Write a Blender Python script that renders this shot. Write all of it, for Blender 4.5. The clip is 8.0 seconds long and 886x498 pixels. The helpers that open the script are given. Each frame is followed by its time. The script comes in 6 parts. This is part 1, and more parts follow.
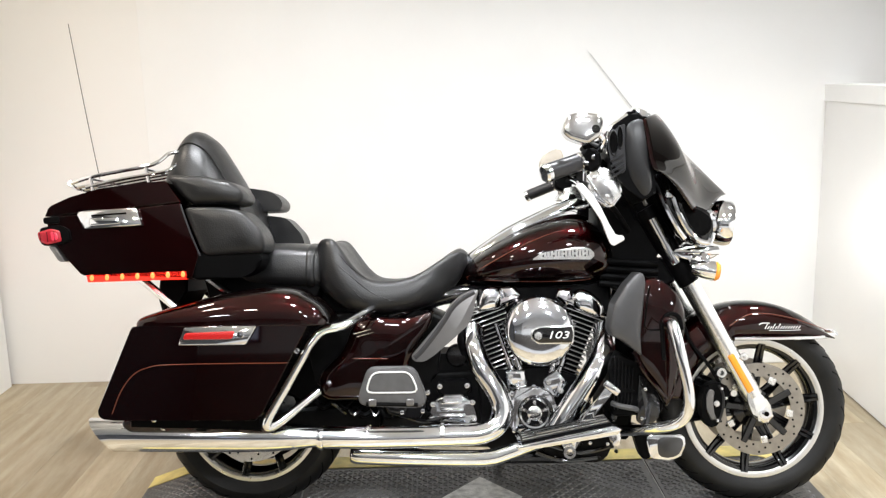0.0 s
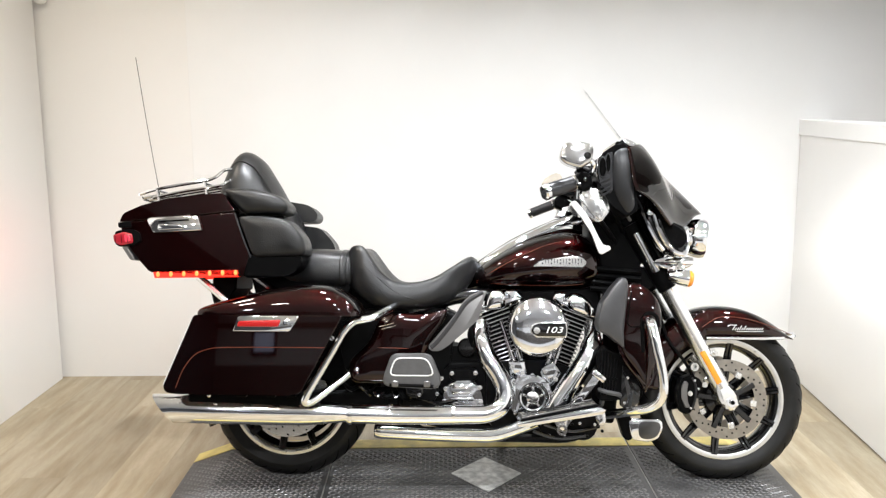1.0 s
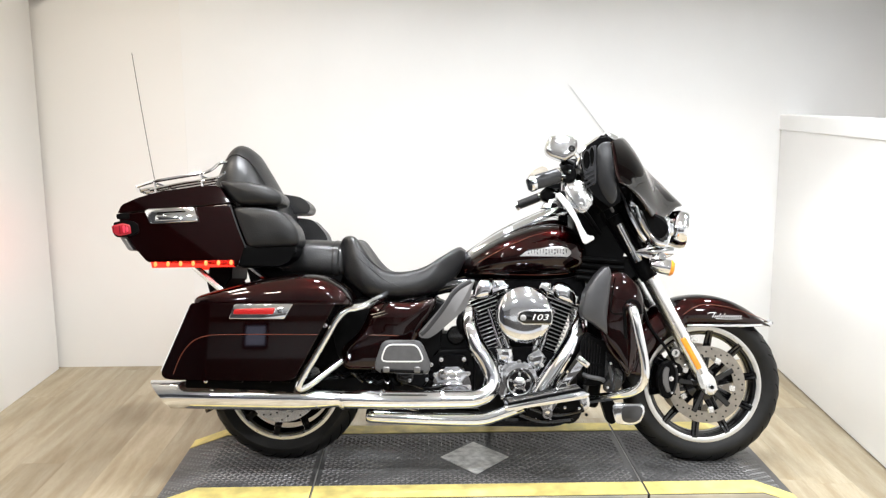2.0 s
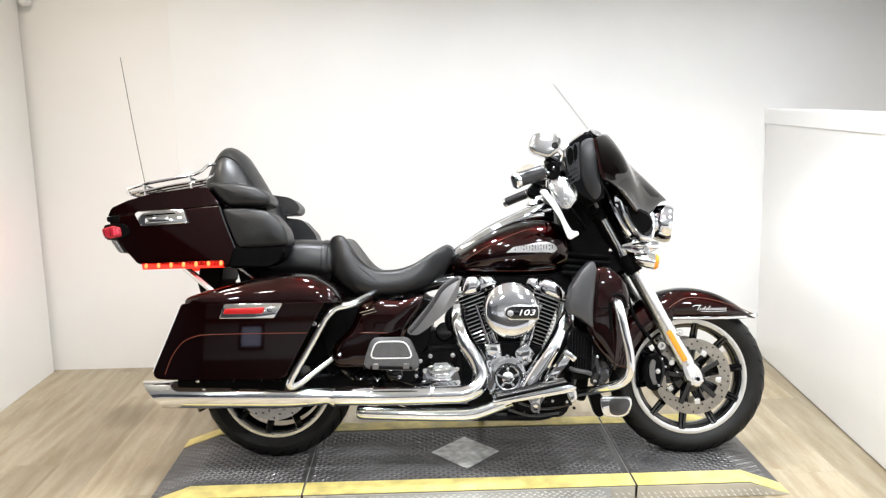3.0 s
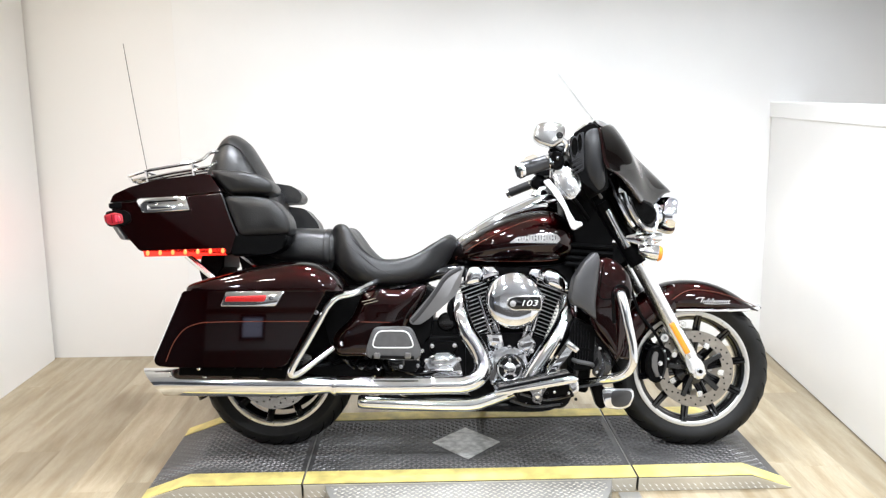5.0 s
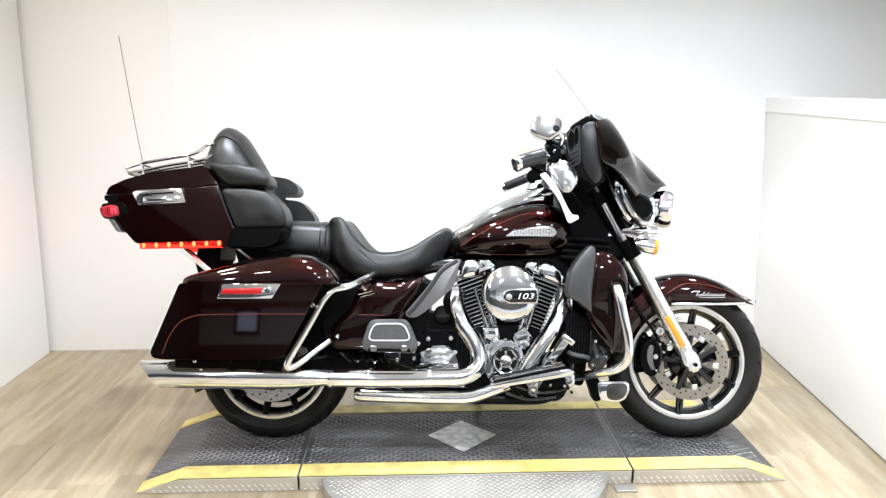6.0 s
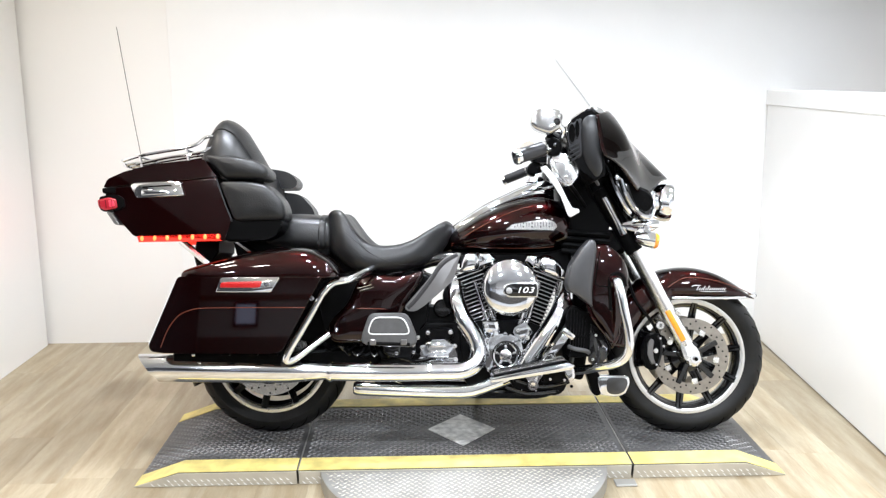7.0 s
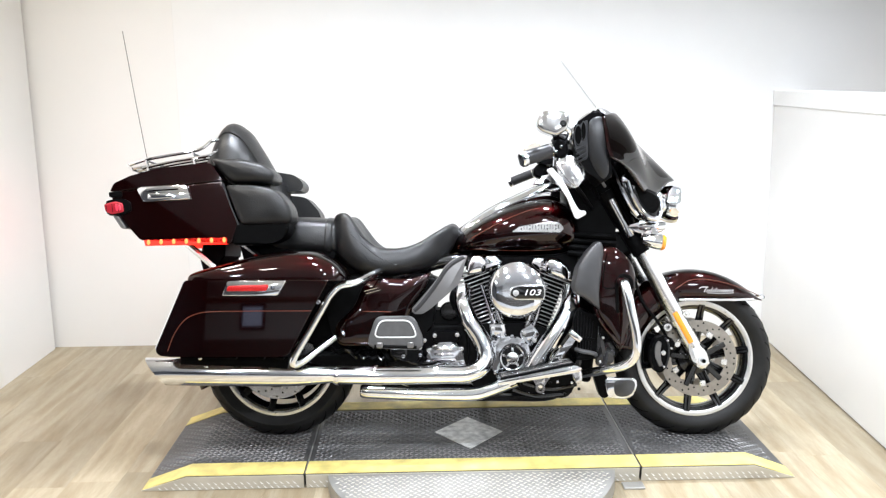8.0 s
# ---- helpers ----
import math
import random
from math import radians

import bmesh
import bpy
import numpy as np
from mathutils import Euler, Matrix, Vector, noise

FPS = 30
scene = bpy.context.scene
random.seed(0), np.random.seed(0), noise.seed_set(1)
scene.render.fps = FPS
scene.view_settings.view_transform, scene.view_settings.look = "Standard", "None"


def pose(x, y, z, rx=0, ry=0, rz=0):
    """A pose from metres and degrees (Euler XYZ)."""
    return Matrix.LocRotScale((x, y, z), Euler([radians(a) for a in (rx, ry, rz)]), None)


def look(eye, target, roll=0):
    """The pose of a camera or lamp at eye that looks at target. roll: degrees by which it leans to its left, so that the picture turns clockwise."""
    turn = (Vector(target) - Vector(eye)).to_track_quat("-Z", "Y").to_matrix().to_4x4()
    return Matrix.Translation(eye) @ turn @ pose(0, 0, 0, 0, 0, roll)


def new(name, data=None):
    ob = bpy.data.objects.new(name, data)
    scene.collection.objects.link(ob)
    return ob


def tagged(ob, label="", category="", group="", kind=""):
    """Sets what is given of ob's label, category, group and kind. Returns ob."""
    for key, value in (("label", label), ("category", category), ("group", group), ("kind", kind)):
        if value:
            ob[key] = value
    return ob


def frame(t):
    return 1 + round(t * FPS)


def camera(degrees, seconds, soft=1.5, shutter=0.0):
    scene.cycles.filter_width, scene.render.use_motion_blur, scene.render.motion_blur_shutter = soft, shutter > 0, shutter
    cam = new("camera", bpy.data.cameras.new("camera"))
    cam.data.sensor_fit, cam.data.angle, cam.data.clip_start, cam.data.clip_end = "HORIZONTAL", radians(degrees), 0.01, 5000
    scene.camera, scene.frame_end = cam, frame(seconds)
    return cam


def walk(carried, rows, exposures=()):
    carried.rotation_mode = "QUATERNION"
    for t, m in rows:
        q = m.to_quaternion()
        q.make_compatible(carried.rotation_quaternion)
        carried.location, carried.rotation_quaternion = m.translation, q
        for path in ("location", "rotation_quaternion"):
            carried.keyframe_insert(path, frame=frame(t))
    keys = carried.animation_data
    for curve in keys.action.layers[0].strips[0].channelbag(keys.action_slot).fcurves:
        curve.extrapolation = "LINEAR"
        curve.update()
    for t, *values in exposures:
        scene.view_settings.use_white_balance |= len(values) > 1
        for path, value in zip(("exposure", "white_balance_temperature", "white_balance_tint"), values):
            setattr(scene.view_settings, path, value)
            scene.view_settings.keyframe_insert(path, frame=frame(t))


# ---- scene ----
cam = camera(54.4, 8.0, 1.3)
PATH = [
    (0, (-0.015, -2.279, 1.417), (0.017, -0.318, 1.027), -1.3),
    (0.5, (-0.006, -2.591, 1.439), (-0.062, -0.615, 1.132), -0.9),
    (1, (-0.05, -2.736, 1.439), (-0.032, -0.764, 1.107), -0.3),
    (1.5, (-0.062, -2.796, 1.435), (-0.025, -0.826, 1.094), 0.1),
    (3, (-0.014, -2.878, 1.438), (0.034, -0.908, 1.093), -1.1),
    (3.5, (-0.02, -2.876, 1.428), (0.026, -0.91, 1.066), -0.5),
    (4, (-0.02, -2.869, 1.425), (0.012, -0.904, 1.052), -0.6),
    (4.5, (-0.018, -2.866, 1.424), (0.02, -0.898, 1.068), -0.6),
    (6, (-0.026, -2.871, 1.413), (0.031, -0.906, 1.043), -0.4),
    (6.5, (-0.033, -2.865, 1.415), (0.032, -0.901, 1.039), -0.2),
    (7, (-0.03, -2.856, 1.414), (0.03, -0.895, 1.027), -0.3),
    (7.5, (-0.029, -2.849, 1.415), (0.027, -0.886, 1.039), -0.3),
    (8, (-0.031, -2.85, 1.418), (0.015, -0.888, 1.034), -0.6),
]
EXPOSURES = [(0, 0.04, 6330, 10), (1.5, 0.05, 6270, 10), (3, 0.06, 6200, 10), (4.5, 0.11, 6080, 10), (6, 0.20, 6000, 10), (8, 0.22, 5950, 10)]
walk(cam, [(t, look(eye, target, roll)) for t, eye, target, roll in PATH], EXPOSURES)

# ---- world and lamps ----
world = bpy.data.worlds.new("world")
scene.world = world
world.use_nodes = True
world.node_tree.nodes["Background"].inputs[0].default_value = (0.9, 0.95, 1.0, 1)
world.node_tree.nodes["Background"].inputs[1].default_value = 0.05

LAMP_POWER = 18.5


def ceiling_lamp(x, y, z, power, color=(0.98, 0.99, 1.0), spread=140, size=0.15):
    data = bpy.data.lights.new("ceiling_lamp", "AREA")
    data.shape, data.size, data.energy = "DISK", size, power
    data.color = color
    data.spread = radians(spread)
    ob = new("ceiling_lamp", data)
    ob.matrix_world = pose(x, y, z)
    return ob


for lx in (-1.5, -0.5, 0.6, 1.7):
    for ly in (-2.4, -0.9, 0.5):
        if lx < -1:
            ceiling_lamp(lx, ly, 2.52, LAMP_POWER * 0.62, (1.0, 0.88, 0.72), 172)
        else:
            ceiling_lamp(lx, ly, 2.52, LAMP_POWER * (0.9 if lx > 1.5 else 1.08))
for lx in (-2.3, -0.42, 1.04, 2.9):
    ceiling_lamp(lx, -5.9, 2.52, LAMP_POWER * 1.3)
    ceiling_lamp(lx, -4.2, 2.52, LAMP_POWER * 0.8, spread=178)

# Added unseen lamp: warms and brightens the wall beyond the partition.
ceiling_lamp(3.2, 0.2, 2.52, LAMP_POWER * 0.64, (1.0, 0.83, 0.62))


# ---- materials ----
def material(name, color, rough=0.5, metal=0.0, coat=0.0, vary=0.0, scale=8.0, bump=0.0, bump_scale=60.0,
             emit=None, power=0.0, rough_vary=0.0, stretch=None, spec=0.5, random=0.0, coat_rough=0.03):
    """A Principled material with noise in colour, roughness and relief."""
    m = bpy.data.materials.new(name)
    m.use_nodes = True
    nt = m.node_tree
    p = nt.nodes["Principled BSDF"]
    p.inputs["Base Color"].default_value = (*color, 1)
    p.inputs["Roughness"].default_value = rough
    p.inputs["Metallic"].default_value = metal
    p.inputs["Coat Weight"].default_value = coat
    p.inputs["Coat Roughness"].default_value = coat_rough
    p.inputs["Specular IOR Level"].default_value = spec
    co = nt.nodes.new("ShaderNodeTexCoord")
    mp = nt.nodes.new("ShaderNodeMapping")
    nt.links.new(co.outputs["Object"], mp.inputs["Vector"])
    if stretch:
        mp.inputs["Scale"].default_value = stretch
    if vary or rough_vary or random:
        n = nt.nodes.new("ShaderNodeTexNoise")
        n.inputs["Scale"].default_value = scale
        n.inputs["Detail"].default_value = 6
        nt.links.new(mp.outputs[0], n.inputs["Vector"])
        if random:
            oi = nt.nodes.new("ShaderNodeObjectInfo")
            add = nt.nodes.new("ShaderNodeVectorMath")
            add.operation = "MULTIPLY_ADD"
            nt.links.new(oi.outputs["Random"], add.inputs[0])
            add.inputs[1].default_value = (31.0, 17.0, 7.0)
            nt.links.new(mp.outputs[0], add.inputs[2])
            nt.links.new(add.outputs[0], n.inputs["Vector"])
        if vary or random:
            r = nt.nodes.new("ShaderNodeMapRange")
            r.inputs[1].default_value, r.inputs[2].default_value = 0.25, 0.75
            r.inputs[3].default_value, r.inputs[4].default_value = 1 - vary, 1 + vary
            nt.links.new(n.outputs["Fac"], r.inputs[0])
            fac = r.outputs[0]
            if random:
                rr = nt.nodes.new("ShaderNodeMapRange")
                rr.inputs[3].default_value, rr.inputs[4].default_value = 1 - random, 1 + random
                nt.links.new(oi.outputs["Random"], rr.inputs[0])
                mu = nt.nodes.new("ShaderNodeMath")
                mu.operation = "MULTIPLY"
                nt.links.new(fac, mu.inputs[0])
                nt.links.new(rr.outputs[0], mu.inputs[1])
                fac = mu.outputs[0]
            mix = nt.nodes.new("ShaderNodeVectorMath")
            mix.operation = "SCALE"
            mix.inputs[0].default_value = color
            nt.links.new(fac, mix.inputs["Scale"])
            nt.links.new(mix.outputs[0], p.inputs["Base Color"])
        if rough_vary:
            r2 = nt.nodes.new("ShaderNodeMapRange")
            r2.inputs[1].default_value, r2.inputs[2].default_value = 0.3, 0.7
            r2.inputs[3].default_value, r2.inputs[4].default_value = max(rough - rough_vary, 0.01), rough + rough_vary
            nt.links.new(n.outputs["Fac"], r2.inputs[0])
            nt.links.new(r2.outputs[0], p.inputs["Roughness"])
    if bump:
        b = nt.nodes.new("ShaderNodeTexNoise")
        b.inputs["Scale"].default_value = bump_scale
        b.inputs["Detail"].default_value = 4
        nt.links.new(mp.outputs[0], b.inputs["Vector"])
        bp = nt.nodes.new("ShaderNodeBump")
        bp.inputs["Strength"].default_value = bump
        bp.inputs["Distance"].default_value = 0.004
        nt.links.new(b.outputs["Fac"], bp.inputs["Height"])
        nt.links.new(bp.outputs[0], p.inputs["Normal"])
    if emit:
        p.inputs["Emission Color"].default_value = (*emit, 1)
        p.inputs["Emission Strength"].default_value = power
    return m


WALL = material("wall_paint", (0.85, 0.84, 0.82), 0.5, coat=0.3, coat_rough=0.14, vary=0.02, scale=1.5, bump=0.06, bump_scale=180, rough_vary=0.05)
PARTITION = material("partition_paint", (0.83, 0.825, 0.81), 0.5, coat=0.3, coat_rough=0.14, vary=0.03, scale=1.5, bump=0.06, bump_scale=180)
CAP = material("cap_paint", (0.86, 0.86, 0.85), 0.5, coat=0.3, coat_rough=0.14, vary=0.02, scale=3)
WAINSCOT = material("dark_wainscot", (0.07, 0.062, 0.055), 0.5, vary=0.2, scale=3)
RAIL = material("brown_rail", (0.10, 0.055, 0.03), 0.5, vary=0.15, scale=6)
GREY_WALL = material("grey_wall_paint", (0.36, 0.36, 0.355), 0.6, vary=0.06, scale=2)
EAST_WALL = material("east_wall_paint", (0.38, 0.37, 0.355), 0.6, vary=0.05, scale=2)
# near-black, for unseen walls that only show as dark reflections
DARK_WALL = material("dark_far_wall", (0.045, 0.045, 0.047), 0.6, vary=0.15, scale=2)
FAR_WALL = material("far_wall_paint", (0.68, 0.67, 0.655), 0.6, vary=0.08, scale=2)
CEIL = material("ceiling_paint", (0.7, 0.7, 0.69), 0.8, vary=0.03)
GREY_SHEET = material("grey_far_floor", (0.42, 0.42, 0.42), 0.6, vary=0.15, scale=3)
JOINT = material("floor_joint", (0.33, 0.26, 0.165), 0.7)
TREAD = material("tread_steel_dark", (0.076, 0.075, 0.075), 0.42, metal=0.3, vary=0.8, scale=3.2, rough_vary=0.14, bump=0.1, stretch=(0.8, 2.6, 1.0))
LUG = material("worn_tread_steel", (0.20, 0.198, 0.196), 0.36, metal=0.5, vary=0.8, scale=4, stretch=(0.8, 2.2, 1.0))
ALU = material("tread_aluminium", (0.33, 0.325, 0.305), 0.38, metal=0.35, vary=0.18, scale=9, rough_vary=0.1)
SKIRT = material("pale_tread_plate", (0.56, 0.53, 0.455), 0.45, metal=0.08, vary=0.15, scale=9, rough_vary=0.1)
YELLOW = material("yellow_tape", (0.66, 0.55, 0.185), 0.55, vary=0.3, scale=16, rough_vary=0.1)
BANDGREY = material("satin_fairing_plastic", (0.0125, 0.013, 0.0145), 0.40, spec=0.42, vary=0.15, scale=40)
DARK = material("dark_gap", (0.003, 0.003, 0.003), 0.8, spec=0.05)
INLAY = material("worn_inlay", (0.56, 0.56, 0.54), 0.45, metal=0.25, vary=0.55, scale=38, rough_vary=0.15, bump=0.3, bump_scale=90)
MIRROR_SHELL = material("mirror_shell", (0.60, 0.60, 0.60), 0.12, metal=1.0, rough_vary=0.03, scale=12)
# far mirror: the tan wall's reflection is put into this colour
BEIGE = material("mirror_reflection_tan", (0.40, 0.355, 0.29), 0.4, metal=0.0, vary=0.08, scale=20)
RIM = material("machined_rim", (0.72, 0.72, 0.71), 0.32, metal=1.0, rough_vary=0.06, scale=40)
FIN = material("fin_aluminium", (0.72, 0.72, 0.71), 0.30, metal=1.0, vary=0.15, scale=40)
PANEL = material("grey_shield_panel", (0.075, 0.075, 0.078), 0.36, metal=0.5, vary=0.08, scale=20)

PAINT = material("maroon_paint", (0.0115, 0.0010, 0.0011), 0.32, metal=1.0, coat=1.0, vary=0.18, scale=500)
PAINT.node_tree.nodes["Principled BSDF"].inputs["Specular Tint"].default_value = (0.22, 0.03, 0.03, 1)
CHROME = material("chrome", (0.85, 0.87, 0.91), 0.075, metal=1.0, rough_vary=0.03, scale=12)
CHROME_WORN = material("engine_chrome", (0.82, 0.82, 0.83), 0.13, metal=1.0, rough_vary=0.06, scale=20, vary=0.1)
ALLOY = material("satin_alloy", (0.86, 0.86, 0.85), 0.26, metal=1.0, rough_vary=0.015, scale=30)
ROTOR = material("rotor_steel", (0.36, 0.335, 0.30), 0.34, metal=1.0, vary=0.15, scale=40)
LEATHER = material("black_leather", (0.0066, 0.0066, 0.0070), 0.37, spec=0.5, vary=0.35, scale=14, bump=0.22, bump_scale=230, rough_vary=0.08)
PLASTIC = material("black_plastic", (0.0022, 0.0022, 0.0024), 0.46, spec=0.05, vary=0.2, scale=60, bump=0.05, bump_scale=500)
GLOSSBLACK = material("gloss_black", (0.004, 0.004, 0.0045), 0.12, coat=0.3)
SATIN = material("satin_grey_panel", (0.035, 0.035, 0.038), 0.36, metal=0.3, vary=0.1, scale=30)
DEFLECT = material("grey_deflector", (0.205, 0.20, 0.198), 0.30, metal=0.7, vary=0.08, scale=20)
RUBBER = material("tyre_rubber", (0.0070, 0.0069, 0.0068), 0.54, spec=0.30, vary=0.55, scale=14, bump=0.12, bump_scale=150)
IRON = material("black_engine", (0.003, 0.003, 0.0033), 0.40, spec=0.12, metal=0.1, vary=0.3, scale=40)
AMBER = material("amber_lens", (0.85, 0.30, 0.02), 0.2, coat=0.5)
RED = material("red_lens", (0.40, 0.008, 0.008), 0.3, coat=0.1)
STRIPE = material("red_pinstripe", (0.115, 0.021, 0.008), 0.4, coat=0.1)
GREYRUB = material("grey_rubber", (0.07, 0.07, 0.072), 0.6, vary=0.15, scale=40)
WHITE = material("white_trim", (0.72, 0.72, 0.72), 0.4)
LEVER = material("polished_lever", (0.82, 0.82, 0.82), 0.30, metal=0.3)
LED_RED = material("red_led_bar", (0.25, 0.004, 0.004), 0.4, emit=(1.0, 0.022, 0.008), power=2.0)
LED_DOT = material("red_led_dot", (0.5, 0.15, 0.05), 0.3, emit=(1.0, 0.22, 0.05), power=2.0)
TAIL = material("lit_tail_lens", (0.25, 0.006, 0.014), 0.25, coat=0.3, emit=(1.0, 0.03, 0.06), power=0.17)
TAIL_CORE = material("lit_tail_core", (0.4, 0.02, 0.04), 0.3, emit=(1.0, 0.06, 0.12), power=0.45)
HEADLIGHT = material("headlight_lens", (0.8, 0.8, 0.8), 0.1, emit=(1.0, 0.97, 0.92), power=12.0)
WINDOW = material("daylight_window", (0.5, 0.55, 0.65), 0.3, emit=(0.70, 0.74, 1.0), power=1.05)


def glass_material():
    """Thin clear sheet: see-through, with gloss that grows towards a glancing view."""
    m = bpy.data.materials.new("clear_polycarbonate")
    m.use_nodes = True
    nt = m.node_tree
    nt.nodes.remove(nt.nodes["Principled BSDF"])
    clear, gloss, mix, lw = (nt.nodes.new("ShaderNode" + k) for k in ("BsdfTransparent", "BsdfGlossy", "MixShader", "LayerWeight"))
    clear.inputs[0].default_value = (0.992, 0.994, 0.994, 1)
    gloss.inputs["Roughness"].default_value = 0.03
    gloss.inputs[0].default_value = (0.95, 0.95, 0.95, 1)
    lw.inputs[0].default_value = 0.02
    nt.links.new(lw.outputs["Fresnel"], mix.inputs[0])
    nt.links.new(clear.outputs[0], mix.inputs[1])
    nt.links.new(gloss.outputs[0], mix.inputs[2])
    nt.links.new(mix.outputs[0], nt.nodes["Material Output"].inputs[0])
    return m


GLASS = glass_material()


def plank_material():
    """Pale oak: two tones in long streaks, a tone of its own for each plank, fine grain."""
    m = bpy.data.materials.new("oak_plank")
    m.use_nodes = True
    nt = m.node_tree
    p = nt.nodes["Principled BSDF"]
    co, mp, oi, add = (nt.nodes.new("ShaderNode" + k) for k in ("TexCoord", "Mapping", "ObjectInfo", "VectorMath"))
    add.operation = "MULTIPLY_ADD"
    add.inputs[1].default_value = (31.0, 17.0, 7.0)
    mp.inputs["Scale"].default_value = (10.0, 1.1, 1.0)
    nt.links.new(co.outputs["Object"], mp.inputs["Vector"])
    nt.links.new(oi.outputs["Random"], add.inputs[0])
    nt.links.new(mp.outputs[0], add.inputs[2])
    streak, grain = nt.nodes.new("ShaderNodeTexNoise"), nt.nodes.new("ShaderNodeTexNoise")
    streak.inputs["Scale"].default_value, streak.inputs["Detail"].default_value = 2.2, 5
    grain.inputs["Scale"].default_value, grain.inputs["Detail"].default_value = 26.0, 6
    for n in (streak, grain):
        nt.links.new(add.outputs[0], n.inputs["Vector"])
    ramp = nt.nodes.new("ShaderNodeValToRGB")
    ramp.color_ramp.elements[0].position, ramp.color_ramp.elements[0].color = 0.32, (0.284, 0.223, 0.134, 1)
    ramp.color_ramp.elements[1].position, ramp.color_ramp.elements[1].color = 0.64, (0.398, 0.341, 0.240, 1)
    e = ramp.color_ramp.elements.new(0.48)
    e.color = (0.338, 0.279, 0.183, 1)
    nt.links.new(streak.outputs["Fac"], ramp.inputs[0])
    tone, fine, mul, sc = nt.nodes.new("ShaderNodeMapRange"), nt.nodes.new("ShaderNodeMapRange"), nt.nodes.new("ShaderNodeMath"), nt.nodes.new("ShaderNodeVectorMath")
    tone.inputs[3].default_value, tone.inputs[4].default_value = 0.83, 1.13
    fine.inputs[1].default_value, fine.inputs[2].default_value, fine.inputs[3].default_value, fine.inputs[4].default_value = 0.3, 0.7, 0.9, 1.08
    nt.links.new(oi.outputs["Random"], tone.inputs[0])
    nt.links.new(grain.outputs["Fac"], fine.inputs[0])
    mul.operation, sc.operation = "MULTIPLY", "SCALE"
    nt.links.new(tone.outputs[0], mul.inputs[0])
    nt.links.new(fine.outputs[0], mul.inputs[1])
    nt.links.new(ramp.outputs[0], sc.inputs[0])
    nt.links.new(mul.outputs[0], sc.inputs["Scale"])
    nt.links.new(sc.outputs[0], p.inputs["Base Color"])
    p.inputs["Roughness"].default_value = 0.4
    bump = nt.nodes.new("ShaderNodeBump")
    bump.inputs["Strength"].default_value, bump.inputs["Distance"].default_value = 0.08, 0.002
    nt.links.new(grain.outputs["Fac"], bump.inputs["Height"])
    nt.links.new(bump.outputs[0], p.inputs["Normal"])
    return m


PLANK = plank_material()


# ---- mesh helpers ----
FLAT_SHADED = (PAINT, PLASTIC, IRON)


def part(name, bm, mat, parent=None, label="", smooth=True, sharp=35):
    """Links a bmesh as one mesh object under its thing or part, never deeper than a sub-part."""
    bmesh.ops.recalc_face_normals(bm, faces=bm.faces)
    me = bpy.data.meshes.new(name)
    bm.to_mesh(me)
    bm.free()
    me.materials.append(mat)
    if smooth:
        for f in me.polygons:
            f.use_smooth = True
        me.set_sharp_from_angle(angle=radians(sharp))
    ob = new(name, me)
    if smooth and mat in FLAT_SHADED:
        mod = ob.modifiers.new("flat_faces", "WEIGHTED_NORMAL")
        mod.keep_sharp = True
    while parent and parent.parent and parent.parent.parent:
        parent = parent.parent
    ob.parent = parent
    if label:
        ob["label"] = label
    return ob


def add_box(bm, c, s, bevel=0.0, seg=2, m=None):
    r = bmesh.ops.create_cube(bm, size=1.0)
    bmesh.ops.scale(bm, vec=s, verts=r["verts"])
    if bevel:
        edges = list({e for v in r["verts"] for e in v.link_edges})
        r = bmesh.ops.bevel(bm, geom=edges, offset=bevel, segments=seg, profile=0.5, affect="EDGES")
    verts = list(r["verts"])
    t = Matrix.Translation(c) if m is None else m @ Matrix.Translation(c)
    bmesh.ops.transform(bm, matrix=t, verts=verts)


def box(c, s, bevel=0.0, seg=2, m=None):
    bm = bmesh.new()
    add_box(bm, c, s, bevel, seg, m)
    return bm


def catmull(pts, n=6, closed=False):
    pts = [Vector(p) for p in pts]
    k = len(pts)
    out = []
    for i in range(k if closed else k - 1):
        if closed:
            a, b, c, d = pts[i - 1], pts[i], pts[(i + 1) % k], pts[(i + 2) % k]
        else:
            a, b, c, d = pts[max(i - 1, 0)], pts[i], pts[i + 1], pts[min(i + 2, k - 1)]
        for j in range(n):
            t = j / n
            out.append(0.5 * ((2 * b) + (c - a) * t + (2 * a - 5 * b + 4 * c - d) * t * t + (3 * b - a - 3 * c + d) * t ** 3))
    if not closed:
        out.append(pts[-1])
    return out


def add_tube(bm, pts, r, n=10, curve=6, taper=None, flat=1.0):
    """A round bar along a smooth line; taper: radius factors at the given points' ends."""
    line = catmull(pts, curve) if curve else [Vector(p) for p in pts]
    k = len(line)
    rings = []
    up = Vector((0, 1, 0.013))
    for i, p in enumerate(line):
        d = (line[min(i + 1, k - 1)] - line[max(i - 1, 0)]).normalized()
        a = d.cross(up)
        if a.length < 0.05:
            a = d.cross(Vector((1, 0, 0.01)))
        a.normalize()
        b = a.cross(d).normalized()
        f = i / (k - 1)
        rr = r if taper is None else r * (taper[0] + (taper[1] - taper[0]) * f)
        rings.append([bm.verts.new(p + a * (rr * math.cos(2 * math.pi * j / n)) + b * (rr * flat * math.sin(2 * math.pi * j / n))) for j in range(n)])
    for i in range(k - 1):
        for j in range(n):
            bm.faces.new((rings[i][j], rings[i][(j + 1) % n], rings[i + 1][(j + 1) % n], rings[i + 1][j]))
    bm.faces.new(rings[0])
    bm.faces.new(rings[-1][::-1])


def tube(pts, r, n=10, curve=6, taper=None, flat=1.0):
    bm = bmesh.new()
    add_tube(bm, pts, r, n, curve, taper, flat)
    return bm


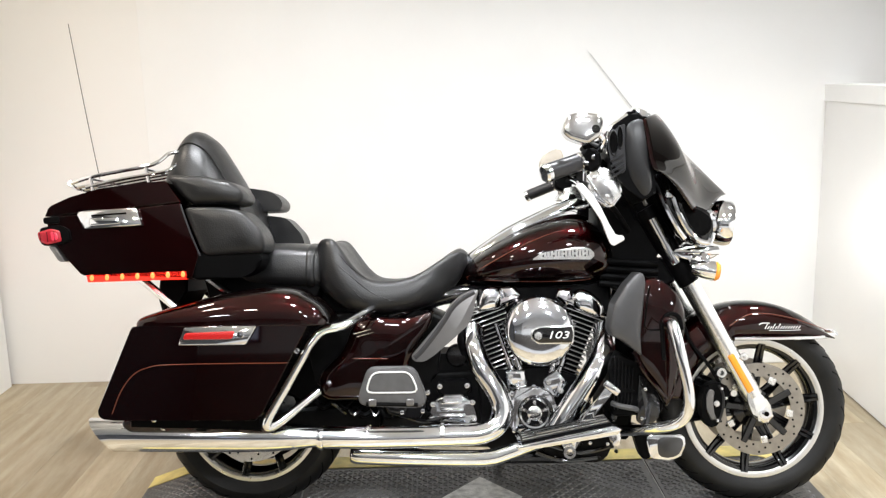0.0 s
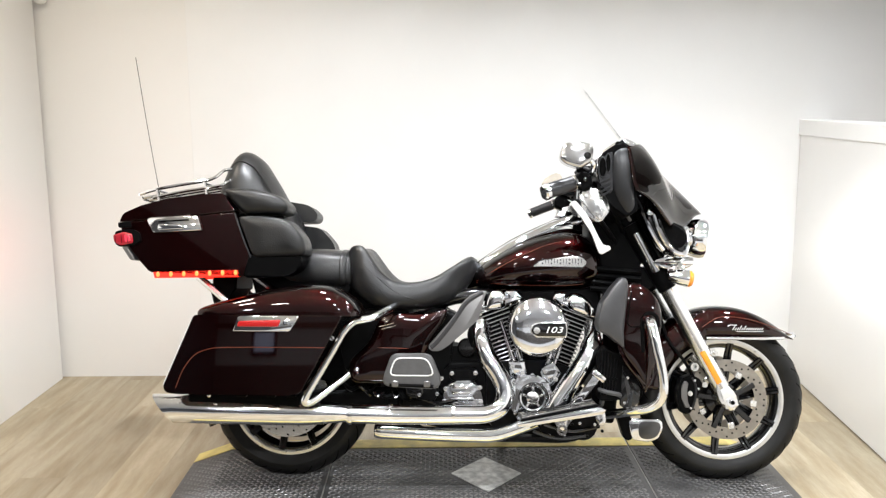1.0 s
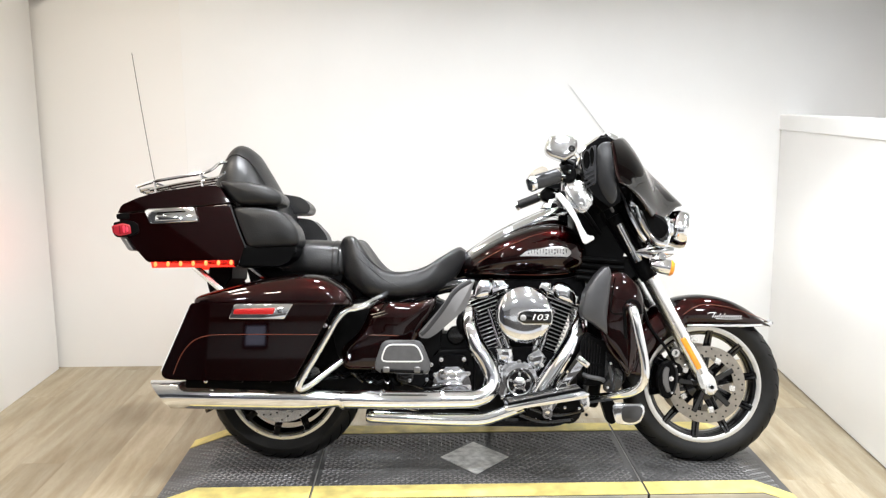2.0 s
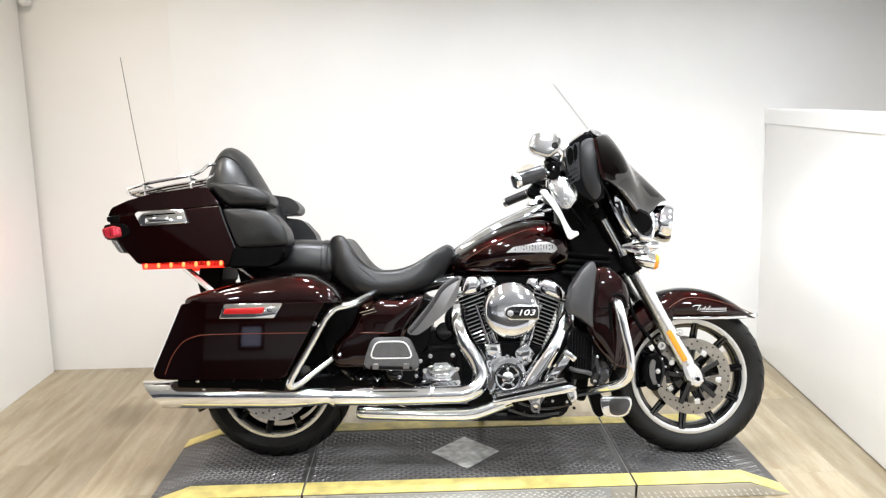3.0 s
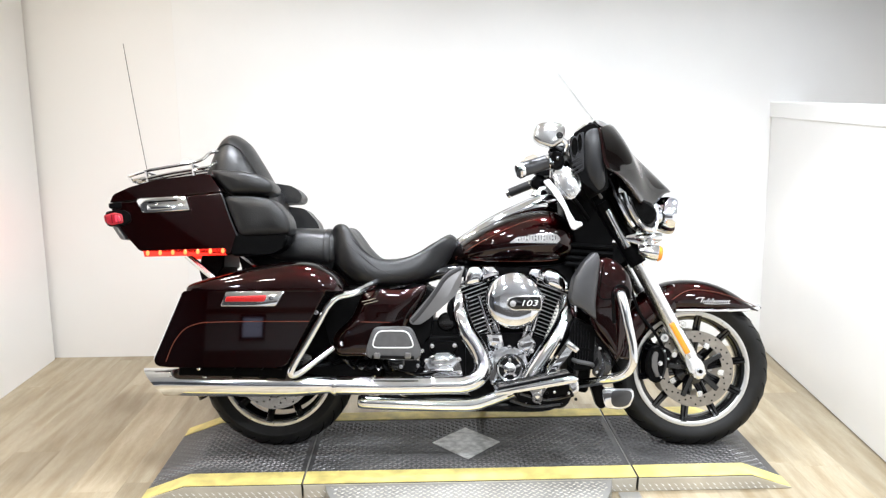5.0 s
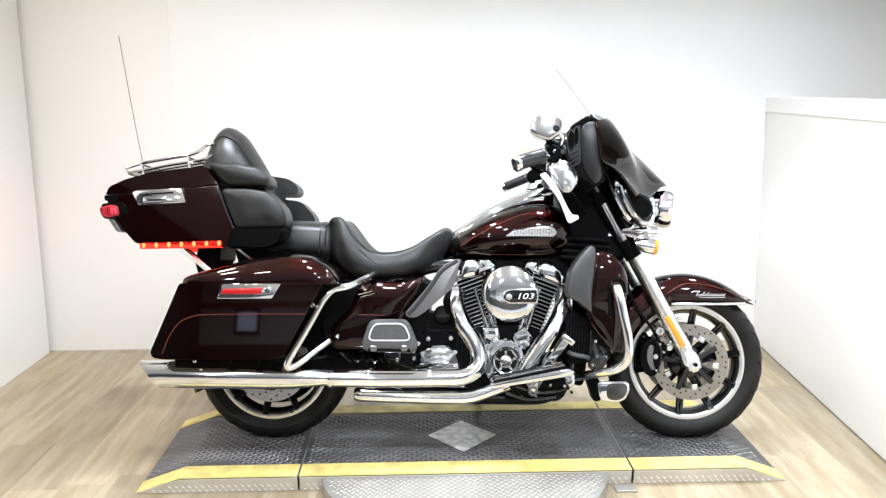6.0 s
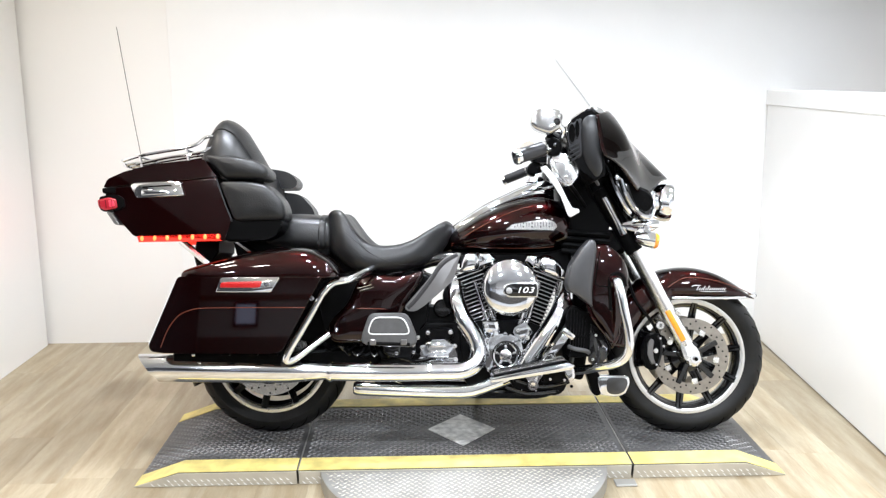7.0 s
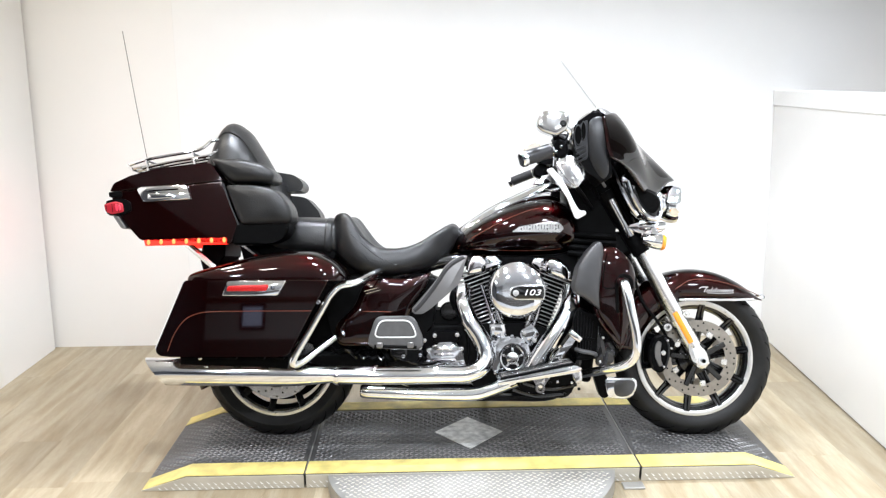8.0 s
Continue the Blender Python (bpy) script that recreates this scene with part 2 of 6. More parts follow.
def add_lathe(bm, profile, m, n=32, close=False):
    """Turns (radius, height) pairs about the local z axis of m."""
    rings = []
    for r, h in profile:
        if r < 1e-5:
            rings.append([bm.verts.new(m @ Vector((0, 0, h)))])
        else:
            rings.append([bm.verts.new(m @ Vector((r * math.cos(2 * math.pi * j / n), r * math.sin(2 * math.pi * j / n), h))) for j in range(n)])
    pairs = list(zip(rings, rings[1:])) + ([(rings[-1], rings[0])] if close else [])
    for a, b in pairs:
        if len(a) == 1 and len(b) == 1:
            continue
        for j in range(n):
            q = [a[j % len(a)], a[(j + 1) % len(a)], b[(j + 1) % len(b)], b[j % len(b)]]
            q = list(dict.fromkeys(q))
            if len(q) > 2:
                bm.faces.new(q)


def lathe(profile, m, n=32, close=False):
    bm = bmesh.new()
    add_lathe(bm, profile, m, n, close)
    return bm


def side_axis(x, y, z):
    """An axis across the bike at this place: its z points to the bike's right side (-y)."""
    return Matrix.Translation((x, y, z)) @ Matrix.Rotation(math.pi / 2, 4, "X")


def aim(a, b):
    """A pose at a whose z axis points to b."""
    a, b = Vector(a), Vector(b)
    return Matrix.Translation(a) @ (b - a).to_track_quat("Z", "Y").to_matrix().to_4x4()


def rounded(outline, times=2, r=None):
    """A closed outline with its corners rounded off; times 1 is tight, 2 is soft."""
    r = r or (0.007, 0.022)[times - 1]
    pts = [Vector((*p, 0)) for p in outline]
    out = []
    for i, p in enumerate(pts):
        a, b = pts[i - 1], pts[(i + 1) % len(pts)]
        ca, cb = min(r, 0.46 * (a - p).length), min(r, 0.46 * (b - p).length)
        c = min(ca, cb) if times == 1 else None
        p0 = p + (a - p).normalized() * (c or ca)
        p1 = p + (b - p).normalized() * (c or cb)
        for k in range(4):
            t = k / 3
            out.append(p0 * (1 - t) ** 2 + p * (2 * t * (1 - t)) + p1 * t * t)
    return [(p.x, p.y) for p in out]


def add_prism(bm, outline, y0, y1, bevel=0.0, seg=3, both=True, times=2, shift=(0, 0), shrink=1.0):
    """A slab with an (x, z) outline between y0 and y1, its rims rounded; shift and shrink move and scale the y1 side."""
    pts = rounded(outline, times) if times else outline
    cx, cz = sum(p[0] for p in pts) / len(pts), sum(p[1] for p in pts) / len(pts)
    a = [bm.verts.new((x, y0, z)) for x, z in pts]
    b = [bm.verts.new((cx + (x - cx) * shrink + shift[0], y1, cz + (z - cz) * shrink + shift[1])) for x, z in pts]
    n = len(pts)
    fa, fb = bm.faces.new(a), bm.faces.new(b[::-1])
    for i in range(n):
        bm.faces.new((a[i], a[(i + 1) % n], b[(i + 1) % n], b[i]))
    if bevel:
        edges = list(fa.edges) + (list(fb.edges) if both else [])
        bmesh.ops.bevel(bm, geom=edges, offset=bevel, segments=seg, profile=0.5, affect="EDGES", clamp_overlap=True)


def prism(outline, y0, y1, bevel=0.0, seg=3, both=True, times=2, shift=(0, 0), shrink=1.0):
    bm = bmesh.new()
    add_prism(bm, outline, y0, y1, bevel, seg, both, times, shift, shrink)
    return bm


def dome(outline, s, base, depth, back, times=2, e=2.2, r=None):
    """A cushioned panel on one side of the bike: an (x, z) outline at base that swells outwards by depth, with a rear face at back."""
    pts = rounded(outline, times, r) if times else outline
    cx, cz = sum(p[0] for p in pts) / len(pts), sum(p[1] for p in pts) / len(pts)
    rings = [[Vector((x, s * back, z)) for x, z in pts]]
    for k in (1.0, 0.992, 0.975, 0.95, 0.91, 0.85, 0.76, 0.62, 0.44, 0.24, 0.08):
        off = base + depth * (1 - k ** e) ** (1 / e)
        rings.append([Vector((cx + (x - cx) * k, s * off, cz + (z - cz) * k)) for x, z in pts])
    return loft(rings)


def loft(rings):
    """A closed skin through rings of equal length."""
    bm = bmesh.new()
    vs = [[bm.verts.new(p) for p in ring] for ring in rings]
    n = len(vs[0])
    for a, b in zip(vs, vs[1:]):
        for j in range(n):
            bm.faces.new((a[j], a[(j + 1) % n], b[(j + 1) % n], b[j]))
    bm.faces.new(vs[0])
    bm.faces.new(vs[-1][::-1])
    return bm


def oval(x, top, bottom, half, e=2.4, n=28, flare=0.0, y=0.0):
    """A superellipse ring across the bike at x."""
    out = []
    cz, h = (top + bottom) / 2, (top - bottom) / 2
    for j in range(n):
        a = 2 * math.pi * j / n
        c, s = math.cos(a), math.sin(a)
        zz = math.copysign(abs(s) ** (2 / e), s) * h
        yy = math.copysign(abs(c) ** (2 / e), c) * half * (1 - flare * (zz / h + 1) / 2)
        out.append(Vector((x, y + yy, cz + zz)))
    return out


def body(sections, e=2.4, n=28, steps=5, y=0.0, flare=0.0):
    """A body lofted along x through (x, top, bottom, half width) sections, glided between them."""
    pts = [Vector((a, b, c)) for a, b, c, d in sections]
    wid = [Vector((d, 0, 0)) for a, b, c, d in sections]
    p, w = catmull(pts, steps), catmull(wid, steps)
    return loft([oval(q.x, q.y, q.z, max(v.x, 0.004), e, n, flare, y) for q, v in zip(p, w)])


def thing(name, m, label, category, group=""):
    ob = new(name)
    ob.matrix_world = m
    ob.empty_display_size = 0.1
    return tagged(ob, label, category, group)


# ---- the room ----
def structure(name, bm, mat, label, smooth=False):
    ob = part(name, bm, mat, None, "", smooth)
    return tagged(ob, label, "", "", "structure")


X0, X1, Y1, H = -2.048, 1.848, 1.752, 2.6
XF, YN = 5.2, -7.0
structure("wall_north", box(((X0 + XF) / 2, Y1 + 0.06, H / 2), (XF - X0 + 0.4, 0.12, H)), WALL, "white painted wall behind the motorcycle, faint scuffs")
structure("wall_panel", box((2.0, Y1, H / 2), (6.6, 0.007, H - 0.01), 0.001, 1), CAP, "white wall panel, slightly paler than the wall beside it")
structure("wall_west", box((X0 - 0.06, 0.46, H / 2), (0.12, 2.52, H)), WALL, "white painted side wall meeting the plank floor")
TURN = pose(1.848, Y1, 0, 0, 0, -4.0)
structure("partition_wall", box((0.06, -2.40, 0.6385), (0.12, 4.86, 1.263), 0, 1, TURN), PARTITION, "white half-height partition wall beside the motorcycle")
structure("trim", box((0.06, -2.40, 1.31), (0.138, 4.856, 0.08), 0.004, 2, TURN), CAP, "white painted cap board on the partition wall")
structure("wall_east", box((XF + 0.06, -2.65, H / 2), (0.12, 8.8, H)), EAST_WALL, "dim grey wall far beyond the partition")
structure("wall_south", box((2.10, YN - 0.06, H / 2), (6.6, 0.12, H)), FAR_WALL, "pale painted wall on the far side of the room")
structure("wall_grey", box((-2.46, YN - 0.06, H / 2), (2.5, 0.12, H)), GREY_WALL, "grey painted wall round the far window")
structure("wainscot", box((0.84, YN + 0.012, 0.71), (9.0, 0.02, 1.40), 0.004, 1), WAINSCOT, "dark panelling along the foot of the far wall")
structure("rail", box((0.84, YN + 0.018, 1.885), (9.0, 0.03, 0.055), 0.004, 1), RAIL, "brown wooden rail along the far wall")
# Unseen side walls, added near-black to keep the pannier's reflections dark.
structure("wall_southwest", box((X0 - 1.4, -3.9, H / 2), (0.12, 6.3, H)), DARK_WALL, "unseen near-black side wall, added so the paint reflects dark")
structure("wall_return", box((X0 - 0.76, -0.74, H / 2), (1.28, 0.12, H)), DARK_WALL, "unseen near-black return wall, added so the paint reflects dark")
structure("ceiling", box((1.0, -2.65, H + 0.05), (9.2, 9.2, 0.1)), CEIL, "plain off-white ceiling")
win = structure("window_1", box((-2.80, YN + 0.012, 1.685), (0.24, 0.02, 0.225)), WINDOW, "daylit window in the far wall")
bm = bmesh.new()
for wx, wz, ww, wh in ((-2.935, 1.685, 0.03, 0.30), (-2.665, 1.685, 0.03, 0.30), (-2.80, 1.82, 0.30, 0.03), (-2.80, 1.55, 0.30, 0.03)):
    add_box(bm, (wx, YN + 0.02, wz), (ww, 0.04, wh), 0.003, 1)
part("window_frame", bm, DARK, win, "dark window frame", False)
floor = structure("floor", box((1.0, -2.65, -0.052), (9.2, 9.2, 0.1)), JOINT, "light oak plank floor")

# Unseen sheet over the far floor, added so the chrome reflects grey instead of oak.
bm = bmesh.new()
add_box(bm, (0.85, -5.03, 0.003), (8.8, 3.96, 0.006))
add_box(bm, (-2.80, -1.93, 0.003), (1.5, 2.24, 0.006))
add_box(bm, (3.62, -0.65, 0.003), (3.26, 4.80, 0.006))
structure("grey_sheet", bm, GREY_SHEET, "unseen grey sheet on the far floor, added for neutral chrome reflections")

sensor = thing("alarm_sensor", pose(X0 + 0.045, Y1 - 0.045, 1.94), "small white alarm sensor mounted in the room corner", "sensor")
part("sensor_body", lathe([(0, 0.0), (0.020, 0.002), (0.030, 0.012), (0.033, 0.03), (0.033, 0.10), (0.026, 0.115), (0, 0.118)], pose(0, 0, 0), 24), CAP, sensor)
part("sensor_window", box((0.012, -0.026, 0.05), (0.030, 0.018, 0.05), 0.006, 2), WHITE, sensor)
part("sensor_bracket", box((-0.03, 0.03, 0.06), (0.03, 0.03, 0.03), 0.003, 1, None), CAP, sensor)

# ---- the display platform ----
PH, PB = 0.056, 0.68
DECK = thing("motorcycle_platform", pose(0, 0, 0), "dark tread-plate display platform edged with yellow tape", "platform")


def lugs(name, spots, size, height, mat, parent, z, label=""):
    """Raised tread bars in alternating slants, as one mesh."""
    verts, faces = [], []
    for x, y, way, up in spots:
        a = radians(38 if way else -38)
        c, s = math.cos(a), math.sin(a)
        base = len(verts)
        for lx, ly, lz in ((-1, 0, 0), (0, -0.3, 0), (1, 0, 0), (0, 0.3, 0), (-0.5, 0, 1), (0.5, 0, 1)):
            px, py = lx * size, ly * size
            verts.append((x + px * c - py * s, y + px * s + py * c, z + up + lz * height))
        faces += [[base + i for i in f] for f in ((0, 1, 4), (1, 5, 4), (1, 2, 5), (2, 3, 5), (3, 4, 5), (3, 0, 4))]
    me = bpy.data.meshes.new(name)
    me.from_pydata(verts, [], faces)
    me.materials.append(mat)
    ob = new(name, me)
    ob.parent = parent
    return tagged(ob, label, "", "", "stuff")


def ramp_z(x):
    """Height of the deck's top along its length."""
    if x < -0.88:
        return max(PH * (x + 1.04) / 0.16, 0)
    if x > 1.145:
        return max(PH * (1.295 - x) / 0.15, 0)
    return PH


def lip(x):
    """Height of the skirt's upper edge."""
    return max(ramp_z(x) - 0.002, 0.003)


def deck_section(name, xs, label):
    """One deck plate: its top follows the ramp, its skirts go down to the floor."""
    bm = bmesh.new()
    rows = []
    for x in xs:
        z = max(ramp_z(x), 0.002)
        rows.append([bm.verts.new(p) for p in ((x, 0.012, 0.0), (x, 0.012 * (1 - z / PH), z), (x, PB - 0.012 * (1 - z / PH), z), (x, PB - 0.012, 0.0))])
    for a, b in zip(rows, rows[1:]):
        for j in range(4):
            bm.faces.new((a[j], a[(j + 1) % 4], b[(j + 1) % 4], b[j]))
    bm.faces.new(rows[0])
    bm.faces.new(rows[-1][::-1])
    return part(name, bm, TREAD, DECK, label, False)


def strip(name, quad_rows, mat, label=""):
    """A thin band laid on the deck through pairs of edge points."""
    bm = bmesh.new()
    rows = [[bm.verts.new(Vector(p) + Vector((0, 0, dz))) for p, dz in ((row[0], 0), (row[1], 0), (row[1], -0.0025), (row[0], -0.0025))] for row in quad_rows]
    for a, b in zip(rows, rows[1:]):
        for j in range(4):
            bm.faces.new((a[j], a[(j + 1) % 4], b[(j + 1) % 4], b[j]))
    bm.faces.new(rows[0])
    bm.faces.new(rows[-1][::-1])
    return part(name, bm, mat, DECK, label, False)


SECTIONS = ((-1.04, -0.88, -0.466), (-0.458, 0.1, 0.729), (0.738, 1.145, 1.295))
for k, xs in enumerate(SECTIONS):
    deck_section("deck_plate", xs, "")
    strip("yellow_tape", [((x, 0.012 * (1 - ramp_z(x) / PH), ramp_z(x) + 0.004), (x, 0.098, ramp_z(x) + 0.004)) for x in xs], YELLOW, "worn yellow edge tape")
    strip("yellow_tape", [((x, PB - 0.085, ramp_z(x) + 0.004), (x, PB, ramp_z(x) + 0.004)) for x in xs], YELLOW, "worn yellow edge tape")
    bm = bmesh.new()
    rows = [[bm.verts.new(p) for p in ((x, 0.008 - 0.012 * lip(x) / PH, lip(x)), (x, 0.008, 0.001), (x, 0.016, 0.001), (x, 0.016 - 0.012 * lip(x) / PH, lip(x)))] for x in xs]
    for a, b in zip(rows, rows[1:]):
        for j in range(4):
            bm.faces.new((a[j], a[(j + 1) % 4], b[(j + 1) % 4], b[j]))
    bm.faces.new(rows[0])
    bm.faces.new(rows[-1][::-1])
    part("front_skirt", bm, SKIRT, DECK, "bare tread-plate skirt", False)

rng = random.Random(4)
spots = []
px, py = 0.0175, 0.0185
for i in range(int(2.3 / px)):
    for j in range(int(0.49 / py)):
        x, y = -1.03 + i * px, 0.106 + j * py
        if min(abs(x + 0.462), abs(x - 0.733)) < 0.016 or x > 1.28 or abs(x - 0.137) / 0.15 + abs(y - 0.34) / 0.17 < 1:
            continue
        spots.append((x, y, (i + j) % 2, ramp_z(x)))
lugs("tread_pattern", spots, 0.0108, 0.0026, LUG, DECK, 0.0003, "raised tread pattern")

for x in (-0.4625, 0.7335):
    part("seam_strip", box((x, PB / 2, PH - 0.003), (0.0035, PB - 0.02, 0.004)), ALU, DECK, "bright strip in the deck seam", False)

verts, faces = [], []
for k in range(3):
    for i in range(100):
        x, f = -1.02 + i * 0.0232 + (0.0116 if k % 2 else 0), 0.2 + 0.3 * k
        z = f * PH
        if z > ramp_z(x) - 0.012 or min(abs(x + 0.462), abs(x - 0.733)) < 0.018:
            continue
        yy = 0.006 - 0.012 * f
        n = len(verts)
        verts += [(x - 0.008, yy - 0.002, z + 0.0065), (x + 0.0005, yy - 0.0045, z + 0.0025), (x + 0.008, yy - 0.002, z - 0.0065), (x - 0.0005, yy - 0.0045, z - 0.0025)]
        faces.append((n, n + 1, n + 2, n + 3))
me = bpy.data.meshes.new("skirt_pattern")
me.from_pydata(verts, [], faces)
me.materials.append(CAP)
ob = new("skirt_pattern", me)
ob.parent = DECK
tagged(ob, "bright raised bars on the skirt", "", "", "stuff")

part("floor_tab", box((0.70, -0.035, 0.004), (0.075, 0.05, 0.008), 0.002, 1), ALU, DECK, "pale metal joint tab", False)

# pale diamond inlay
bm = bmesh.new()
corners = ((0.004, 0.345), (0.136, 0.185), (0.270, 0.340), (0.140, 0.492))
a = [bm.verts.new((x, y, PH + 0.003)) for x, y in corners]
b = [bm.verts.new((x, y, PH - 0.001)) for x, y in corners]
bm.faces.new(a)
bm.faces.new(b[::-1])
for i in range(4):
    bm.faces.new((a[i], a[(i + 1) % 4], b[(i + 1) % 4], b[i]))
part("diamond_inlay", bm, INLAY, DECK, "bare metal diamond inlay", False)

# round turning plate that stands out in front of the deck
arc = [(0.13 + 0.518 * math.cos(a), 0.085 + 0.518 * math.sin(a)) for a in [math.pi * (1.055 + 0.89 * i / 30) for i in range(31)]]
bm = bmesh.new()
a = [bm.verts.new((x, y, PH - 0.003)) for x, y in arc]
b = [bm.verts.new((x, y, 0.0)) for x, y in arc]
bm.faces.new(a)
bm.faces.new(b[::-1])
for i in range(len(arc)):
    bm.faces.new((a[i], a[(i + 1) % len(arc)], b[(i + 1) % len(arc)], b[i]))
part("turntable_plate", bm, ALU, DECK, "bare aluminium tread plate, half round", False)
spots = []
for i in range(40):
    for j in range(30):
        x, y = -0.38 + i * 0.027 + (0.0135 if j % 2 else 0), -0.43 + j * 0.0145
        if (x - 0.13) ** 2 + (y - 0.085) ** 2 < 0.25 and y < -0.012:
            spots.append((x, y, j % 2, PH))
lugs("tread_pattern", spots, 0.009, 0.0022, SKIRT, DECK, -0.003, "raised tread pattern")

# ---- the motorcycle ----
BIKE = thing("motorcycle", pose(-0.598, 0.39, 0.062, -12.0, 0, -3.0), "dark maroon touring motorcycle leaning on its stand on the platform", "motorcycle")
FX, RX, WZ, WR = 1.612, -0.003, 0.288, 0.303


def tyre(x, half, parent, label):
    """A treaded tyre: a rounded profile with sipes cut as slanted grooves across the shoulders."""
    n = 96
    prof = []
    for k in range(17):
        a = math.pi * (k / 16)
        r = WR - 0.068 + 0.068 * math.sin(a) ** 0.75
        prof.append((r, -half * math.cos(a) if 0 < k < 16 else -half * 0.82 * math.cos(a)))
    bm = lathe(prof + [(WR - 0.082, half * 0.7), (WR - 0.082, -half * 0.7)], side_axis(x, 0, WZ), n, True)
    t = part("tyre", bm, RUBBER, parent, label, True, 50)
    g = bmesh.new()
    for k in range(30):
        for s in (-1, 1):
            a0 = 2 * math.pi * (k + (0.5 if s > 0 else 0)) / 30
            line = []
            for q in range(5):
                f = q / 4
                w = s * half * (0.25 + 0.62 * f)
                r = WR - 0.068 + 0.068 * (1 - (w / half) ** 2) ** 0.375 - 0.0004
                a = a0 + 0.22 * f
                line.append((x + r * math.cos(a), w, WZ + r * math.sin(a)))
            add_tube(g, line, 0.0021, 4, 0)
    part("tread_groove", g, DARK, t, "dark tread grooves")
    return t


def wheel(name, x, half, label):
    w = part(name, lathe([(0.222, -half * 0.78), (0.226, -half * 0.7), (0.226, -half * 0.6), (0.205, -half * 0.5), (0.198, 0), (0.205, half * 0.5),
                          (0.226, half * 0.6), (0.226, half * 0.7), (0.222, half * 0.78), (0.212, half * 0.74), (0.196, half * 0.66),
                          (0.188, half * 0.4), (0.186, 0), (0.188, -half * 0.4), (0.196, -half * 0.66), (0.212, -half * 0.74)], side_axis(x, 0, WZ), 72, True),
             GLOSSBLACK, BIKE, label)
    for s in (1, -1):
        part("rim_lip", lathe([(0.2235, s * half * 0.80), (0.2235, s * half * 0.72), (0.205, s * half * 0.68), (0.205, s * half * 0.77), (0.212, s * half * 0.82)],
                              side_axis(x, 0, WZ), 72, True), RIM, w, "machined bright rim edge")
    part("hub", lathe([(0, 0.075), (0.03, 0.075), (0.034, 0.05), (0.062, 0.045), (0.062, -0.045), (0.034, -0.05), (0.03, -0.075), (0, -0.075)], side_axis(x, 0, WZ), 32), GLOSSBLACK, w)
    for k in range(10):
        a = 2 * math.pi * k / 10 + 0.16
        m = side_axis(x, 0, WZ) @ Matrix.Rotation(a, 4, "Z")
        bm = bmesh.new()
        for off in (-0.007, 0.007):
            p = [m @ Vector(v) for v in ((0.055, off * 1.8, 0.022), (0.12, off * 1.3, 0.030), (0.175, off, half * 0.58), (0.209, off * 0.8, half * 0.76))]
            add_tube(bm, p, 0.0075, 6, 3)
        p = [m @ Vector(v) for v in ((0.055, 0, 0.016), (0.12, 0, 0.022), (0.175, 0, half * 0.45), (0.199, 0, half * 0.60))]
        add_tube(bm, p, 0.010, 6, 3)
        part("spoke", bm, GLOSSBLACK, w, "black split spoke")
        bm = bmesh.new()
        for off in (-0.0125, 0.0125):
            add_tube(bm, [m @ Vector(v) for v in ((0.125, off * 1.05, 0.034), (0.172, off * 0.85, half * 0.62), (0.208, off * 0.75, half * 0.80))], 0.0017, 5, 3)
        part("spoke_edge", bm, ALLOY, w, "bright machined spoke edges")
    return w


fw = wheel("front_wheel", FX, 0.062, "black alloy front wheel with machined rim edge")
tyre(FX, 0.065, fw, "black touring tyre")
rw = wheel("rear_wheel", RX, 0.078, "black alloy rear wheel with machined rim edge")
tyre(RX, 0.088, rw, "black touring tyre")

